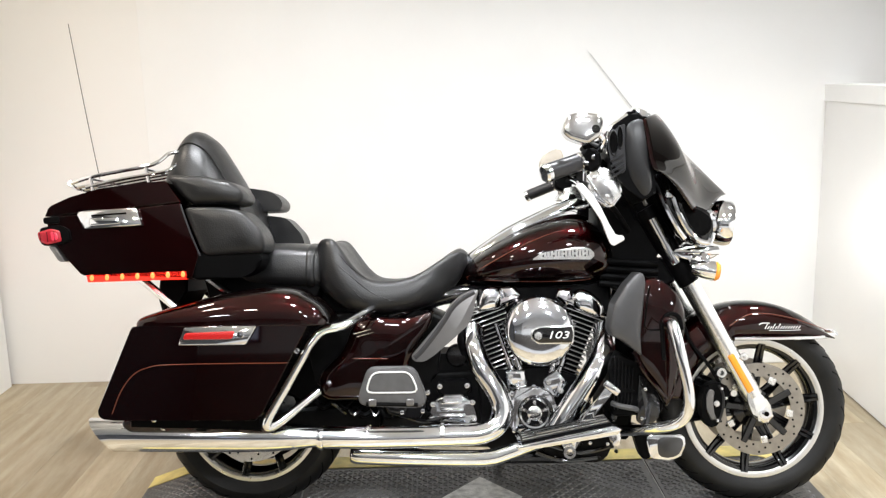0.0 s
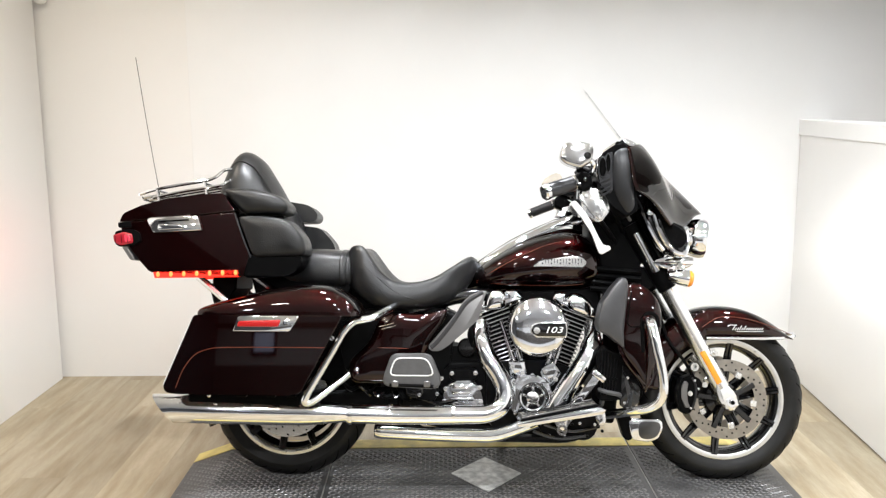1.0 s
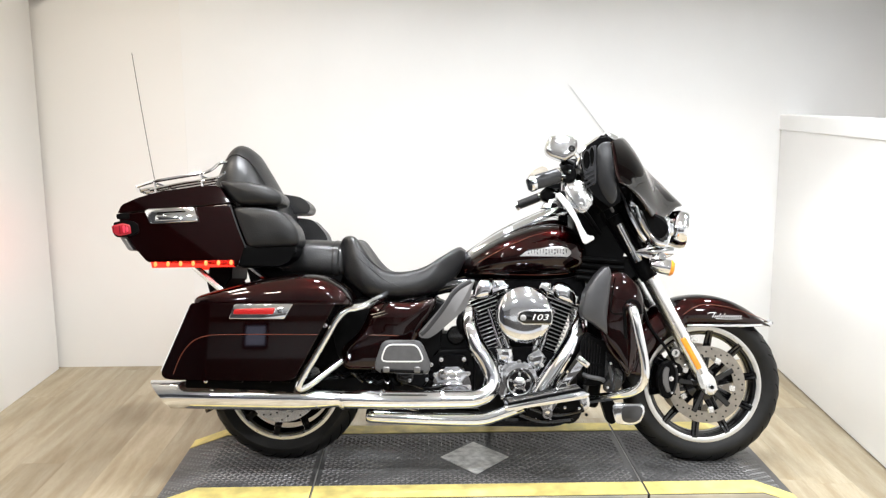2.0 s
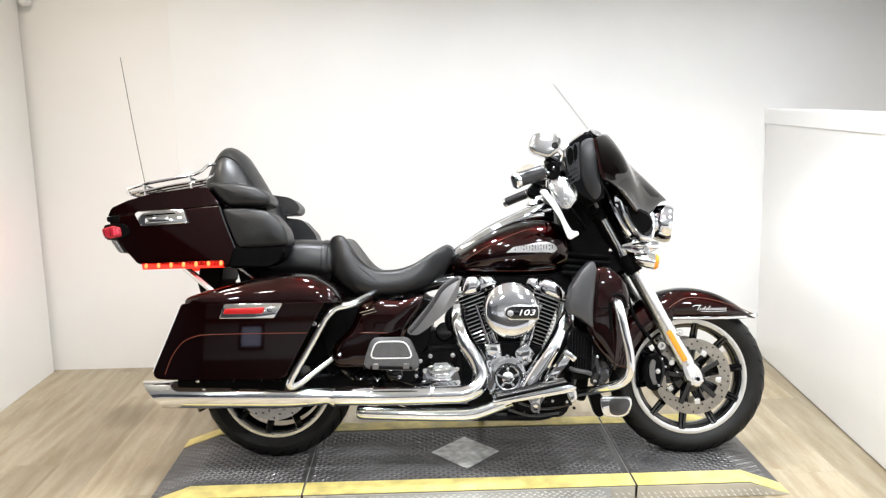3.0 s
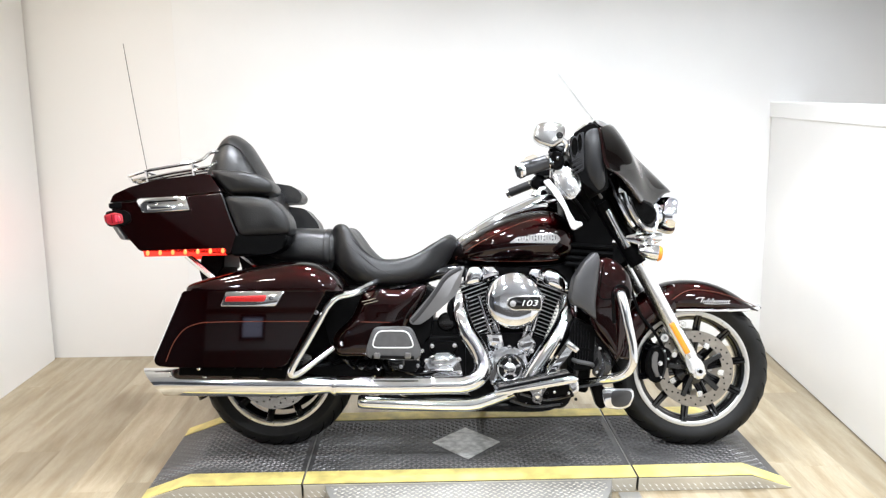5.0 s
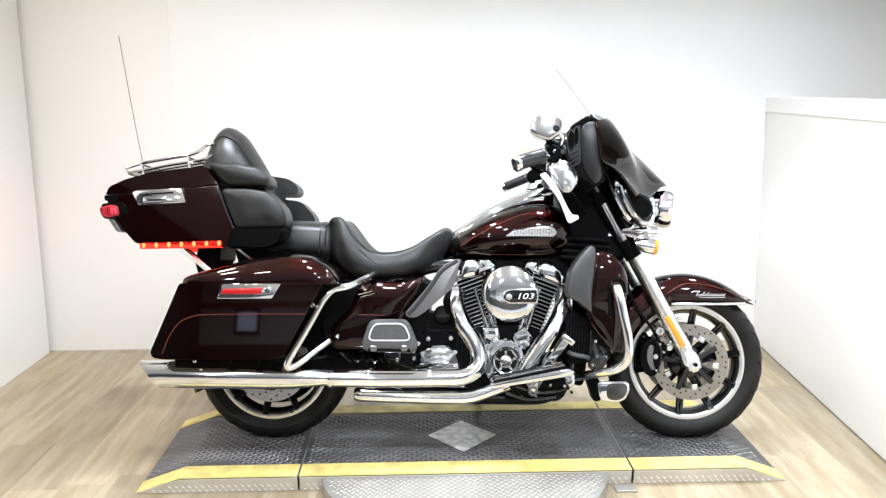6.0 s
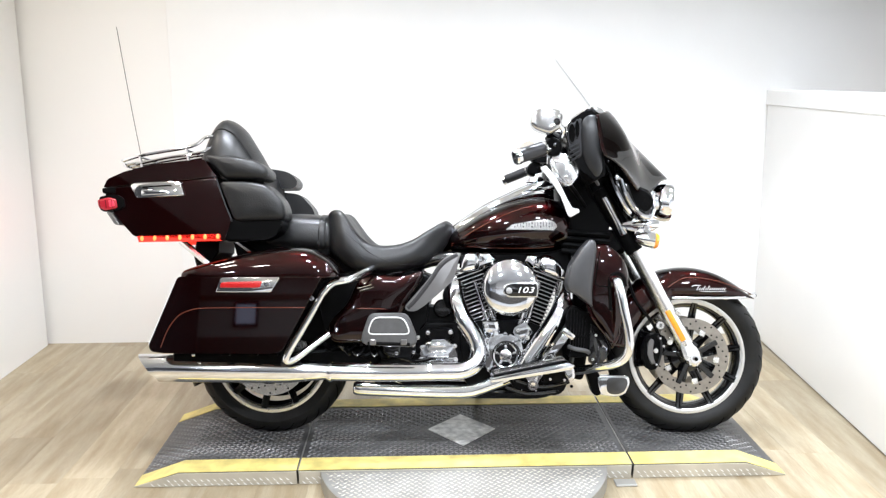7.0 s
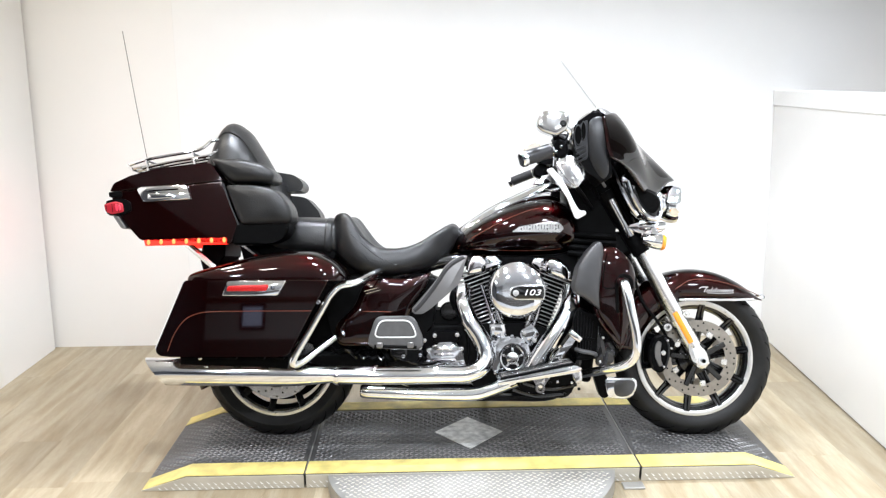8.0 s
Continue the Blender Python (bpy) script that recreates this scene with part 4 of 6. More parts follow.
part("timer_shroud", lathe([(0.0555, -0.004), (0.0545, 0.002), (0.050, 0.004), (0.0, 0.004)], ax @ Matrix.Translation((0.004, 0, 0)), 40), GLOSSBLACK, cam_cover, "black ring round the timer cover")
part("timer_ring", lathe([(0.048, 0.0), (0.0485, 0.010), (0.046, 0.0135), (0.041, 0.0125), (0.040, 0.004)], ax, 40), CHROME, cam_cover, "chrome timer rim")
part("timer_plate", lathe([(0.0, 0.0065), (0.0405, 0.0065), (0.041, 0.004)], ax, 40), GLOSSBLACK, cam_cover, "black recessed plate")
star = part("timer_star", lathe([(0, 0.0150), (0.019, 0.0145), (0.0225, 0.012), (0.023, 0.006)], ax, 32), CHROME_WORN, BIKE, "bright turned timer badge")
for k in range(5):
    m = ax @ Matrix.Rotation(2 * math.pi * (k + 0.25) / 5, 4, "Z")
    bm = bmesh.new()
    add_box(bm, (0.031, 0, 0.0105), (0.022, 0.010, 0.006), 0.002, 1, m)
    part("timer_spoke", bm, CHROME_WORN, star)
    part("timer_screw", lathe([(0, 0.0165), (0.0045, 0.016), (0.0052, 0.010)], m @ Matrix.Translation((0.034, 0, 0)), 10), ALLOY, star)
for x, z in ((0.832, 0.365), (0.838, 0.252), (0.945, 0.262), (0.94, 0.36), (0.90, 0.385)):
    part("cover_bolt", lathe([(0, 0.008), (0.007, 0.007), (0.008, 0)], side_axis(x, -0.195, z), 10), CHROME, cam_cover)
tc = part("gearbox_cover", prism([(0.576, 0.278), (0.586, 0.33), (0.606, 0.362), (0.696, 0.366), (0.722, 0.31), (0.722, 0.276)], -0.205, -0.12, 0.014, 3), CHROME, BIKE, "chrome gearbox side cover")
bm = bmesh.new()
for k in range(3):
    add_box(bm, (0.648, -0.206, 0.300 + 0.020 * k), (0.085 - 0.012 * k, 0.016, 0.012), 0.005, 2)
part("cover_rib", bm, CHROME, tc)
tt = part("gearbox_top", prism([(0.600, 0.362), (0.602, 0.402), (0.702, 0.404), (0.710, 0.364)], -0.195, -0.12, 0.008, 2), PLASTIC, BIKE, "black gearbox top cover")
for x, z in ((0.612, 0.390), (0.696, 0.392), (0.585, 0.290), (0.716, 0.290), (0.59, 0.335), (0.712, 0.34), (0.574, 0.372), (0.557, 0.345)):
    part("cover_bolt", lathe([(0, 0.014), (0.008, 0.013), (0.009, 0)], side_axis(x, -0.198, z), 12), ALLOY, tt)

# round air cleaner with its badge
ax = side_axis(0.916, -0.18, 0.560)
air = part("air_cleaner", lathe([(0.075, 0.0), (0.092, 0.03), (0.101, 0.06), (0.1035, 0.085), (0.1025, 0.100), (0.097, 0.109), (0.085, 0.1145), (0.05, 0.118), (0.0, 0.1195)], ax, 64), CHROME, BIKE, "round chrome air cleaner cover")
part("air_cleaner_back", lathe([(0.0, 0.0), (0.104, 0.0), (0.106, 0.02), (0.104, 0.075)], ax, 48), GLOSSBLACK, BIKE)
bm = prism([(0.886, 0.542), (0.890, 0.568), (0.912, 0.577), (1.012, 0.581), (1.015, 0.553), (1.012, 0.524), (0.908, 0.525)], -0.3025, -0.285, 0.003, 2, True, 1)
part("badge_rim", bm, ALLOY, air, "bright badge outline")
bm = prism([(0.890, 0.543), (0.894, 0.566), (0.914, 0.5735), (1.009, 0.577), (1.011, 0.553), (1.009, 0.5285), (0.910, 0.5290)], -0.3045, -0.29, 0.003, 2, True, 1)
badge = part("air_cleaner_badge", bm, GLOSSBLACK, BIKE, "black badge with displacement number")
part("badge_screw", lathe([(0, 0.006), (0.011, 0.005), (0.013, 0)], side_axis(0.909, -0.3045, 0.550), 20), ALLOY, badge)


def lettering(name, text, size, m, mat, parent, label="", shear=0.0, depth=0.0012):
    cu = bpy.data.curves.new(name, "FONT")
    cu.body, cu.size, cu.shear, cu.extrude = text, size, shear, depth
    cu.align_x, cu.align_y = "CENTER", "CENTER"
    cu.resolution_u = 3
    tmp = bpy.data.objects.new(name, cu)
    me = bpy.data.meshes.new_from_object(tmp)
    bpy.data.objects.remove(tmp)
    bpy.data.curves.remove(cu)
    me.transform(m)
    me.materials.clear()
    me.materials.append(mat)
    ob = new(name, me)
    ob.parent = parent
    if label:
        ob["label"] = label
    return ob


lettering("badge_number", "103", 0.035, Matrix.Translation((0.966, -0.3058, 0.551)) @ Matrix.Rotation(math.pi / 2, 4, "X") @ Matrix.Diagonal((1.25, 0.85, 1, 1)), WHITE, badge, "raised silver number 103", 0.25)

# ---- frame and underside ----
bm = bmesh.new()
add_tube(bm, [(0.45, -0.13, 0.60), (0.62, -0.10, 0.66), (0.95, 0, 0.70), (1.22, 0, 0.84)], 0.026, 12, 5)
add_tube(bm, [(0.45, 0.13, 0.60), (0.62, 0.10, 0.66), (0.95, 0, 0.70)], 0.026, 12, 5)
for s in (-1, 1):
    add_tube(bm, [(1.22, s * 0.03, 0.82), (1.19, s * 0.08, 0.60), (1.15, s * 0.12, 0.28), (1.08, s * 0.12, 0.165), (0.9, s * 0.12, 0.15), (0.5, s * 0.12, 0.17), (0.36, s * 0.13, 0.30), (0.40, s * 0.13, 0.60)], 0.018, 10, 5)
part("frame", bm, GLOSSBLACK, BIKE, "black tubular frame")
part("battery_box", prism([(0.16, 0.60), (0.22, 0.38), (0.40, 0.34), (0.60, 0.40), (0.63, 0.60), (0.50, 0.64)], -0.14, 0.14, 0.02, 2), IRON, BIKE, "black box under the seat")
part("starter_cover", prism([(0.47, 0.485), (0.665, 0.480), (0.72, 0.44), (0.74, 0.40), (0.5, 0.38)], -0.12, 0.10, 0.012, 2), IRON, BIKE, "black starter cover")
part("swingarm", prism([(-0.02, 0.30), (0.0, 0.26), (0.42, 0.25), (0.42, 0.34)], -0.16, 0.16, 0.01, 1), PLASTIC, BIKE)
r2 = random.Random(5)
for k in range(14):
    x0 = 0.22 + 0.032 * k
    bm = bmesh.new()
    add_tube(bm, [(x0, -0.16, 0.33 + r2.uniform(-0.02, 0.03)), (x0 + 0.03, -0.19, 0.31 + r2.uniform(-0.02, 0.03)), (x0 + 0.06, -0.16, 0.33 + r2.uniform(-0.03, 0.03))], r2.uniform(0.004, 0.009), 8, 4)
    part("brake_line", bm, GLOSSBLACK if k % 2 else PLASTIC, BIKE)
part("master_cylinder", prism([(0.47, 0.345), (0.47, 0.30), (0.55, 0.285), (0.57, 0.33), (0.54, 0.35)], -0.22, -0.14, 0.012, 2), IRON, BIKE, "black rear brake master cylinder")
for x, z in ((0.497, 0.316), (0.555, 0.35), (0.567, 0.375), (0.56, 0.32)):
    part("chrome_bolt", lathe([(0, 0.012), (0.007, 0.011), (0.008, 0)], side_axis(x, -0.225, z), 10), CHROME, BIKE)
for k in range(9):
    x, z = 0.93 + 0.026 * k, 0.205 + r2.uniform(-0.025, 0.03)
    part("mount_bolt", lathe([(0, 0.010), (0.005, 0.009), (0.006, 0)], side_axis(x, -0.262, z), 10), CHROME_WORN if k % 2 else IRON, BIKE)
for a, b, c in (((0.90, -0.255, 0.196), (0.98, -0.272, 0.176), (1.08, -0.262, 0.182)), ((0.93, -0.26, 0.222), (1.03, -0.275, 0.200), (1.13, -0.25, 0.214)), ((0.50, -0.20, 0.30), (0.56, -0.215, 0.285), (0.63, -0.20, 0.295))):
    part("hose", tube([a, b, c], 0.0075, 8, 5), GLOSSBLACK, BIKE, "black rubber hose")
part("brake_reservoir", dome([(0.445, 0.345), (0.450, 0.312), (0.485, 0.300), (0.512, 0.314), (0.512, 0.345)], -1, 0.222, 0.010, 0.16, 1, 2.6), GLOSSBLACK, BIKE, "black rear brake reservoir")
part("starter_end", lathe([(0, 0.012), (0.030, 0.010), (0.036, 0.0), (0.036, -0.03)], side_axis(0.665, -0.13, 0.475), 24), GLOSSBLACK, BIKE, "round black starter end cover")
bm = tube([(0.80, 0.14, 0.20), (0.80, 0.25, 0.11), (0.81, 0.345, 0.072)], 0.014, 10, 4)
part("side_stand", bm, GLOSSBLACK, BIKE, "black side stand, folded out")
part("cooler", prism([(1.13, 0.60), (1.12, 0.22), (1.20, 0.20), (1.25, 0.55)], -0.13, 0.13, 0.01, 1), PLASTIC, BIKE, "black oil cooler shroud")
part("steering_head", prism([(1.11, 0.985), (1.13, 0.70), (1.25, 0.64), (1.37, 0.72), (1.32, 0.985)], -0.115, 0.115, 0.02, 2), PLASTIC, BIKE, "black steering head")
bm = bmesh.new()
for k in range(4):
    add_tube(bm, [(1.12, -0.135 + 0.01 * k, 0.77 - 0.024 * k), (1.20, -0.14 + 0.01 * k, 0.762 - 0.024 * k), (1.30, -0.12, 0.755 - 0.024 * k)], 0.010, 8, 3)
part("wiring_sleeve", bm, PLASTIC, BIKE, "black wiring sleeves")

# ---- side covers, heat deflectors, footboards ----
for s in (-1, 1):
    y = lambda v: s * v
    cover = part("side_cover", dome([(0.235, 0.425), (0.315, 0.500), (0.350, 0.590), (0.42, 0.606), (0.52, 0.600), (0.60, 0.625), (0.585, 0.575), (0.535, 0.50), (0.50, 0.42), (0.47, 0.352), (0.25, 0.350)],
                 s, 0.204, 0.028, 0.10, 2, 3.6, 0.03), PAINT, BIKE, "glossy maroon side cover")
    bm = tube([(0.315, y(0.2255), 0.482), (0.37, y(0.2318), 0.481), (0.43, y(0.2322), 0.480), (0.49, y(0.2275), 0.478)], 0.0016, 5, 4)
    part("pinstripe", bm, STRIPE, cover, "thin red pinstripe")
    for k in range(2):
        part("cover_badge", tube([(0.352 + 0.008 * k, y(0.2318), 0.556 - 0.009 * k), (0.405 + 0.008 * k, y(0.2322), 0.570 - 0.009 * k)], 0.0010, 5, 0), ALLOY, cover, "thin silver badge stroke")
    hd = part("heat_deflector", prism([(0.528, 0.490), (0.537, 0.473), (0.569, 0.472), (0.600, 0.492), (0.652, 0.536), (0.704, 0.582), (0.719, 0.621), (0.726, 0.658), (0.737, 0.687), (0.715, 0.687), (0.680, 0.673), (0.651, 0.646), (0.628, 0.608), (0.602, 0.575), (0.558, 0.524)], y(0.258), y(0.235), 0.010, 3, True, 1, (0, 0), 0.95), DEFLECT, BIKE, "silver-grey curved heat deflector")
    part("deflector_flange", tube([(0.539, y(0.257), 0.484), (0.564, y(0.257), 0.508), (0.607, y(0.257), 0.562), (0.633, y(0.257), 0.599), (0.654, y(0.257), 0.631), (0.682, y(0.257), 0.658), (0.723, y(0.257), 0.681)], 0.0085, 8, 5, None, 0.35), SATIN, hd, "darker rolled edge")
    fb = part("passenger_footboard", prism([(0.380, 0.382), (0.410, 0.472), (0.545, 0.472), (0.582, 0.382), (0.570, 0.352), (0.390, 0.360)], y(0.375), y(0.345), 0.008, 3), GREYRUB, BIKE, "grey rubber passenger footboard, folded up")
    ring = [(0.403, 0.398), (0.424, 0.457), (0.533, 0.457), (0.558, 0.398)]
    rr = [Vector((a, y(0.376), b)) for a, b in rounded(ring, 2)]
    bm = bmesh.new()
    add_tube(bm, rr + [rr[0]], 0.0028, 6, 0)
    part("footboard_inlay", bm, WHITE, fb, "pale inlaid line")
    part("footboard_pad", prism([(0.409, 0.402), (0.428, 0.453), (0.529, 0.453), (0.551, 0.402)], y(0.379), y(0.372), 0.002, 1), GREYRUB, fb)
    for x in (0.424, 0.533):
        part("footboard_hinge", box((x, y(0.376), 0.370), (0.022, 0.014, 0.020), 0.003, 1), DEFLECT, fb, "metal hinge")
    part("footboard_bar", tube([(0.405, y(0.372), 0.366), (0.555, y(0.372), 0.362)], 0.007, 8, 0), PLASTIC, fb)
    board = part("rider_footboard", prism([(0.836, 0.246), (0.842, 0.230), (1.122, 0.276), (1.135, 0.292), (1.110, 0.302)], y(0.40), y(0.24), 0.005, 2, True, 1), CHROME, BIKE, "chrome rider footboard with rubber top")
    part("footboard_rubber", prism([(0.85, 0.250), (0.85, 0.256), (1.105, 0.309), (1.11, 0.301)], y(0.385), y(0.25), 0.002, 1, True, 1), PLASTIC, board, "ribbed rubber pad")
    for k in range(4):
        yy = 0.372 - 0.032 * k
        part("footboard_rib", tube([(0.855, y(yy), 0.2575), (1.10, y(yy), 0.3085)], 0.0035, 6, 0), CHROME_WORN, board)
    bm = prism([(0.955, 0.255), (0.975, 0.228), (0.982, 0.205), (1.004, 0.204), (1.012, 0.228), (1.04, 0.262)], y(0.33), y(0.30), 0.005, 2)
    add_lathe(bm, [(0.010, 0.012), (0.018, 0.012), (0.02, 0)], side_axis(0.992, y(0.33), 0.214) @ Matrix.Rotation(0 if s < 0 else math.pi, 4, "X"), 20)
    part("footboard_bracket", bm, CHROME_WORN, board, "chrome footboard bracket")
    bm = prism([(1.10, 0.285), (1.11, 0.24), (1.127, 0.222), (1.145, 0.238), (1.14, 0.28)], y(0.33), y(0.30), 0.005, 2)
    part("footboard_bracket", bm, CHROME_WORN, board)
    part("footboard_mount", prism([(0.90, 0.235), (0.94, 0.175), (1.10, 0.165), (1.14, 0.235), (1.10, 0.262)], y(0.26), y(0.11), 0.01, 2), IRON, BIKE, "black footboard mount")
bm = bmesh.new()
add_tube(bm, [(1.03, -0.24, 0.245), (1.045, -0.27, 0.30), (1.075, -0.29, 0.34), (1.105, -0.30, 0.375)], 0.014, 10, 5, (1.2, 0.8), 0.6)
pedal = part("brake_pedal", bm, CHROME, BIKE, "chrome brake pedal")
m = aim((1.045, -0.30, 0.300), (1.128, -0.30, 0.402))
bm = prism([(1.022, 0.288), (1.052, 0.330), (1.080, 0.364), (1.104, 0.396), (1.128, 0.388), (1.108, 0.360), (1.069, 0.313), (1.046, 0.288)], -0.306, -0.292, 0.004, 2, True, 1)
part("pedal_blade", bm, CHROME, pedal)
bm = bmesh.new()
add_box(bm, (0, 0, 0.122), (0.034, 0.05, 0.022), 0.005, 2, m)
part("pedal_pad", bm, CHROME_WORN, pedal)

# ---- leg shields, engine guard, foot peg ----
for s in (-1, 1):
    y = lambda v: s * v
    low = part("leg_shield", dome([(1.205, 0.712), (1.240, 0.722), (1.280, 0.706), (1.319, 0.668), (1.337, 0.621), (1.336, 0.566), (1.318, 0.46), (1.304, 0.402), (1.282, 0.334), (1.268, 0.352), (1.244, 0.402), (1.196, 0.458), (1.180, 0.524), (1.190, 0.60)],
                                   s, 0.302, 0.034, 0.19, 2, 3.4, 0.03), PAINT, BIKE, "glossy maroon leg shield")
    part("shield_panel", dome([(1.200, 0.736), (1.164, 0.698), (1.128, 0.642), (1.114, 0.572), (1.122, 0.548), (1.155, 0.532), (1.205, 0.490), (1.203, 0.545), (1.211, 0.620), (1.220, 0.700), (1.216, 0.728)], s, 0.328, 0.016, 0.24, 1, 3.2), PANEL, low, "satin grey inner shield panel")
    part("shield_lower", prism([(1.145, 0.50), (1.206, 0.462), (1.262, 0.385), (1.284, 0.338), (1.270, 0.305), (1.200, 0.310), (1.124, 0.300), (1.120, 0.46)], y(0.27), y(0.12), 0.012, 2), PLASTIC, low, "black lower shield panel")
    part("shield_lip", tube([(1.187, y(0.322), 0.505), (1.200, y(0.330), 0.465), (1.222, y(0.332), 0.430), (1.252, y(0.330), 0.394), (1.280, y(0.322), 0.366), (1.298, y(0.318), 0.392), (1.300, y(0.322), 0.425)], 0.0065, 8, 5), PAINT, low, "rolled maroon lower lip")
    cooler = part("cooler_panel", prism([(1.206, 0.432), (1.254, 0.398), (1.268, 0.345), (1.262, 0.300), (1.228, 0.272), (1.198, 0.290)], y(0.279), y(0.262), 0.006, 2, True, 1), GLOSSBLACK, low, "gloss black lower panel")
    for cx, cz in ((1.224, 0.387), (1.212, 0.300)):
        part("panel_bolt", lathe([(0, 0.006), (0.005, 0.005), (0.0065, 0)], side_axis(cx, y(0.279), cz) @ Matrix.Rotation(0 if s < 0 else math.pi, 4, "X"), 10), CHROME_WORN, cooler)
    for k in range(6):
        part("cooler_fin", prism([(1.136 + 0.0105 * k, 0.486 - 0.008 * k), (1.140 + 0.0105 * k, 0.486 - 0.008 * k), (1.136 + 0.0095 * k, 0.325), (1.132 + 0.0095 * k, 0.325)], y(0.276), y(0.262), 0.001, 1), IRON, low)
    part("cooler_bar", prism([(1.124, 0.392), (1.196, 0.384), (1.196, 0.374), (1.124, 0.382)], y(0.2775), y(0.262), 0.002, 1), PLASTIC, low)
    part("cooler_hose", tube([(1.126, y(0.27), 0.345), (1.150, y(0.285), 0.338), (1.190, y(0.285), 0.330), (1.205, y(0.26), 0.318)], 0.008, 8, 4), GREYRUB, low)
    part("shield_door", tube([(1.232, y(0.337), 0.695), (1.224, y(0.339), 0.656), (1.217, y(0.340), 0.608), (1.214, y(0.340), 0.580), (1.226, y(0.340), 0.567), (1.244, y(0.340), 0.566), (1.268, y(0.340), 0.567)], 0.0020, 5, 4), DARK, low, "dark seam of the glove box door")
    part("guard_slot", tube([(1.268, y(0.339), 0.48), (1.266, y(0.339), 0.542), (1.265, y(0.339), 0.583), (1.277, y(0.339), 0.607), (1.296, y(0.338), 0.613), (1.315, y(0.336), 0.600), (1.322, y(0.334), 0.566)], 0.006, 6, 4), DARK, low, "dark slot round the engine guard")
    bm = tube([(1.278, y(0.25), 0.588), (1.279, y(0.34), 0.590), (1.283, y(0.385), 0.583), (1.289, y(0.402), 0.555), (1.300, y(0.41), 0.50), (1.319, y(0.41), 0.398), (1.316, y(0.40), 0.335), (1.283, y(0.37), 0.297), (1.211, y(0.28), 0.267), (1.12, y(0.14), 0.235)], 0.0165, 14, 6)
    part("engine_guard", bm, CHROME, BIKE, "chrome tubular engine guard")
peg = part("highway_peg", prism([(1.247, 0.224), (1.373, 0.224), (1.371, 0.175), (1.343, 0.143), (1.262, 0.147)], -0.145, -0.115, 0.004, 2), CHROME, BIKE, "chrome-framed foot peg with grey pad")
part("peg_pad", prism([(1.284, 0.216), (1.365, 0.216), (1.363, 0.179), (1.338, 0.152), (1.286, 0.154)], -0.149, -0.140, 0.003, 2), PANEL, peg, "grey pad")
part("peg_mount", prism([(1.20, 0.262), (1.262, 0.235), (1.268, 0.148), (1.235, 0.145)], -0.142, -0.09, 0.006, 2), PLASTIC, peg)

# ---- tank, console, seat ----
tank = part("fuel_tank", body([(0.655, 0.722, 0.694, 0.02), (0.69, 0.760, 0.690, 0.075), (0.75, 0.806, 0.688, 0.125), (0.83, 0.852, 0.684, 0.158), (0.93, 0.892, 0.682, 0.172), (1.03, 0.910, 0.684, 0.175),
                            (1.10, 0.896, 0.690, 0.168), (1.150, 0.852, 0.708, 0.135), (1.172, 0.800, 0.735, 0.075)], 2.5, 36, 5), PAINT, BIKE, "glossy maroon teardrop fuel tank")


def on_tank(x, z, lift=0.001):
    """The tank's right flank at this place."""
    secs = [(0.655, 0.722, 0.694, 0.02), (0.69, 0.760, 0.690, 0.075), (0.75, 0.806, 0.688, 0.125), (0.83, 0.852, 0.684, 0.158), (0.93, 0.892, 0.682, 0.172), (1.03, 0.910, 0.684, 0.175),
            (1.10, 0.896, 0.690, 0.168), (1.150, 0.852, 0.708, 0.135), (1.172, 0.800, 0.735, 0.075)]
    top, bot, half = (float(np.interp(x, [q[0] for q in secs], [q[k] for q in secs])) for k in (1, 2, 3))
    c, h = (top + bot) / 2, (top - bot) / 2
    f = min(abs((z - c) / h), 0.999)
    return Vector((x, -(half * (1 - f ** 2.5) ** (1 / 2.5) + lift), z))


bm = bmesh.new()
for line in (((0.70, 0.722), (0.76, 0.758), (0.83, 0.797), (0.91, 0.835), (0.99, 0.862), (1.06, 0.868), (1.115, 0.845), (1.145, 0.80)),
             ((0.70, 0.716), (0.78, 0.712), (0.90, 0.706), (1.02, 0.706), (1.09, 0.712))):
    add_tube(bm, [on_tank(a, b) for a, b in line], 0.0016, 5, 4)
part("pinstripe", bm, STRIPE, tank, "thin red pinstripe")
bm = bmesh.new()
rows = []
for k in range(17):
    x = 0.906 + 0.190 * k / 16
    up = float(np.interp(x, (0.906, 0.932, 1.006, 1.067, 1.085, 1.097), (0.777, 0.797, 0.808, 0.814, 0.808, 0.792)))
    low = float(np.interp(x, (0.906, 1.000, 1.089, 1.097), (0.774, 0.772, 0.770, 0.785)))
    rows.append([bm.verts.new(on_tank(x, low + (up - low) * q, l)) for q, l in ((0, 0.0008), (0.08, 0.004), (0.92, 0.004), (1, 0.0008))])
for a, b in zip(rows, rows[1:]):
    for j in range(3):
        bm.faces.new((a[j], a[j + 1], b[j + 1], b[j]))
emblem = part("tank_emblem", bm, ALLOY, BIKE, "chrome tank emblem")
for k in range(14):
    x = 0.938 + 0.0108 * k
    for dz, h, wide in (((0.0, 0.016, 0.0018),) if k % 3 else ((0.0055, 0.006, 0.0042), (-0.0075, 0.006, 0.0042))):
        part("emblem_gap", box(on_tank(x, 0.7935 + dz, 0.0042), (wide, 0.002, h), 0.0005, 1), SATIN, emblem)

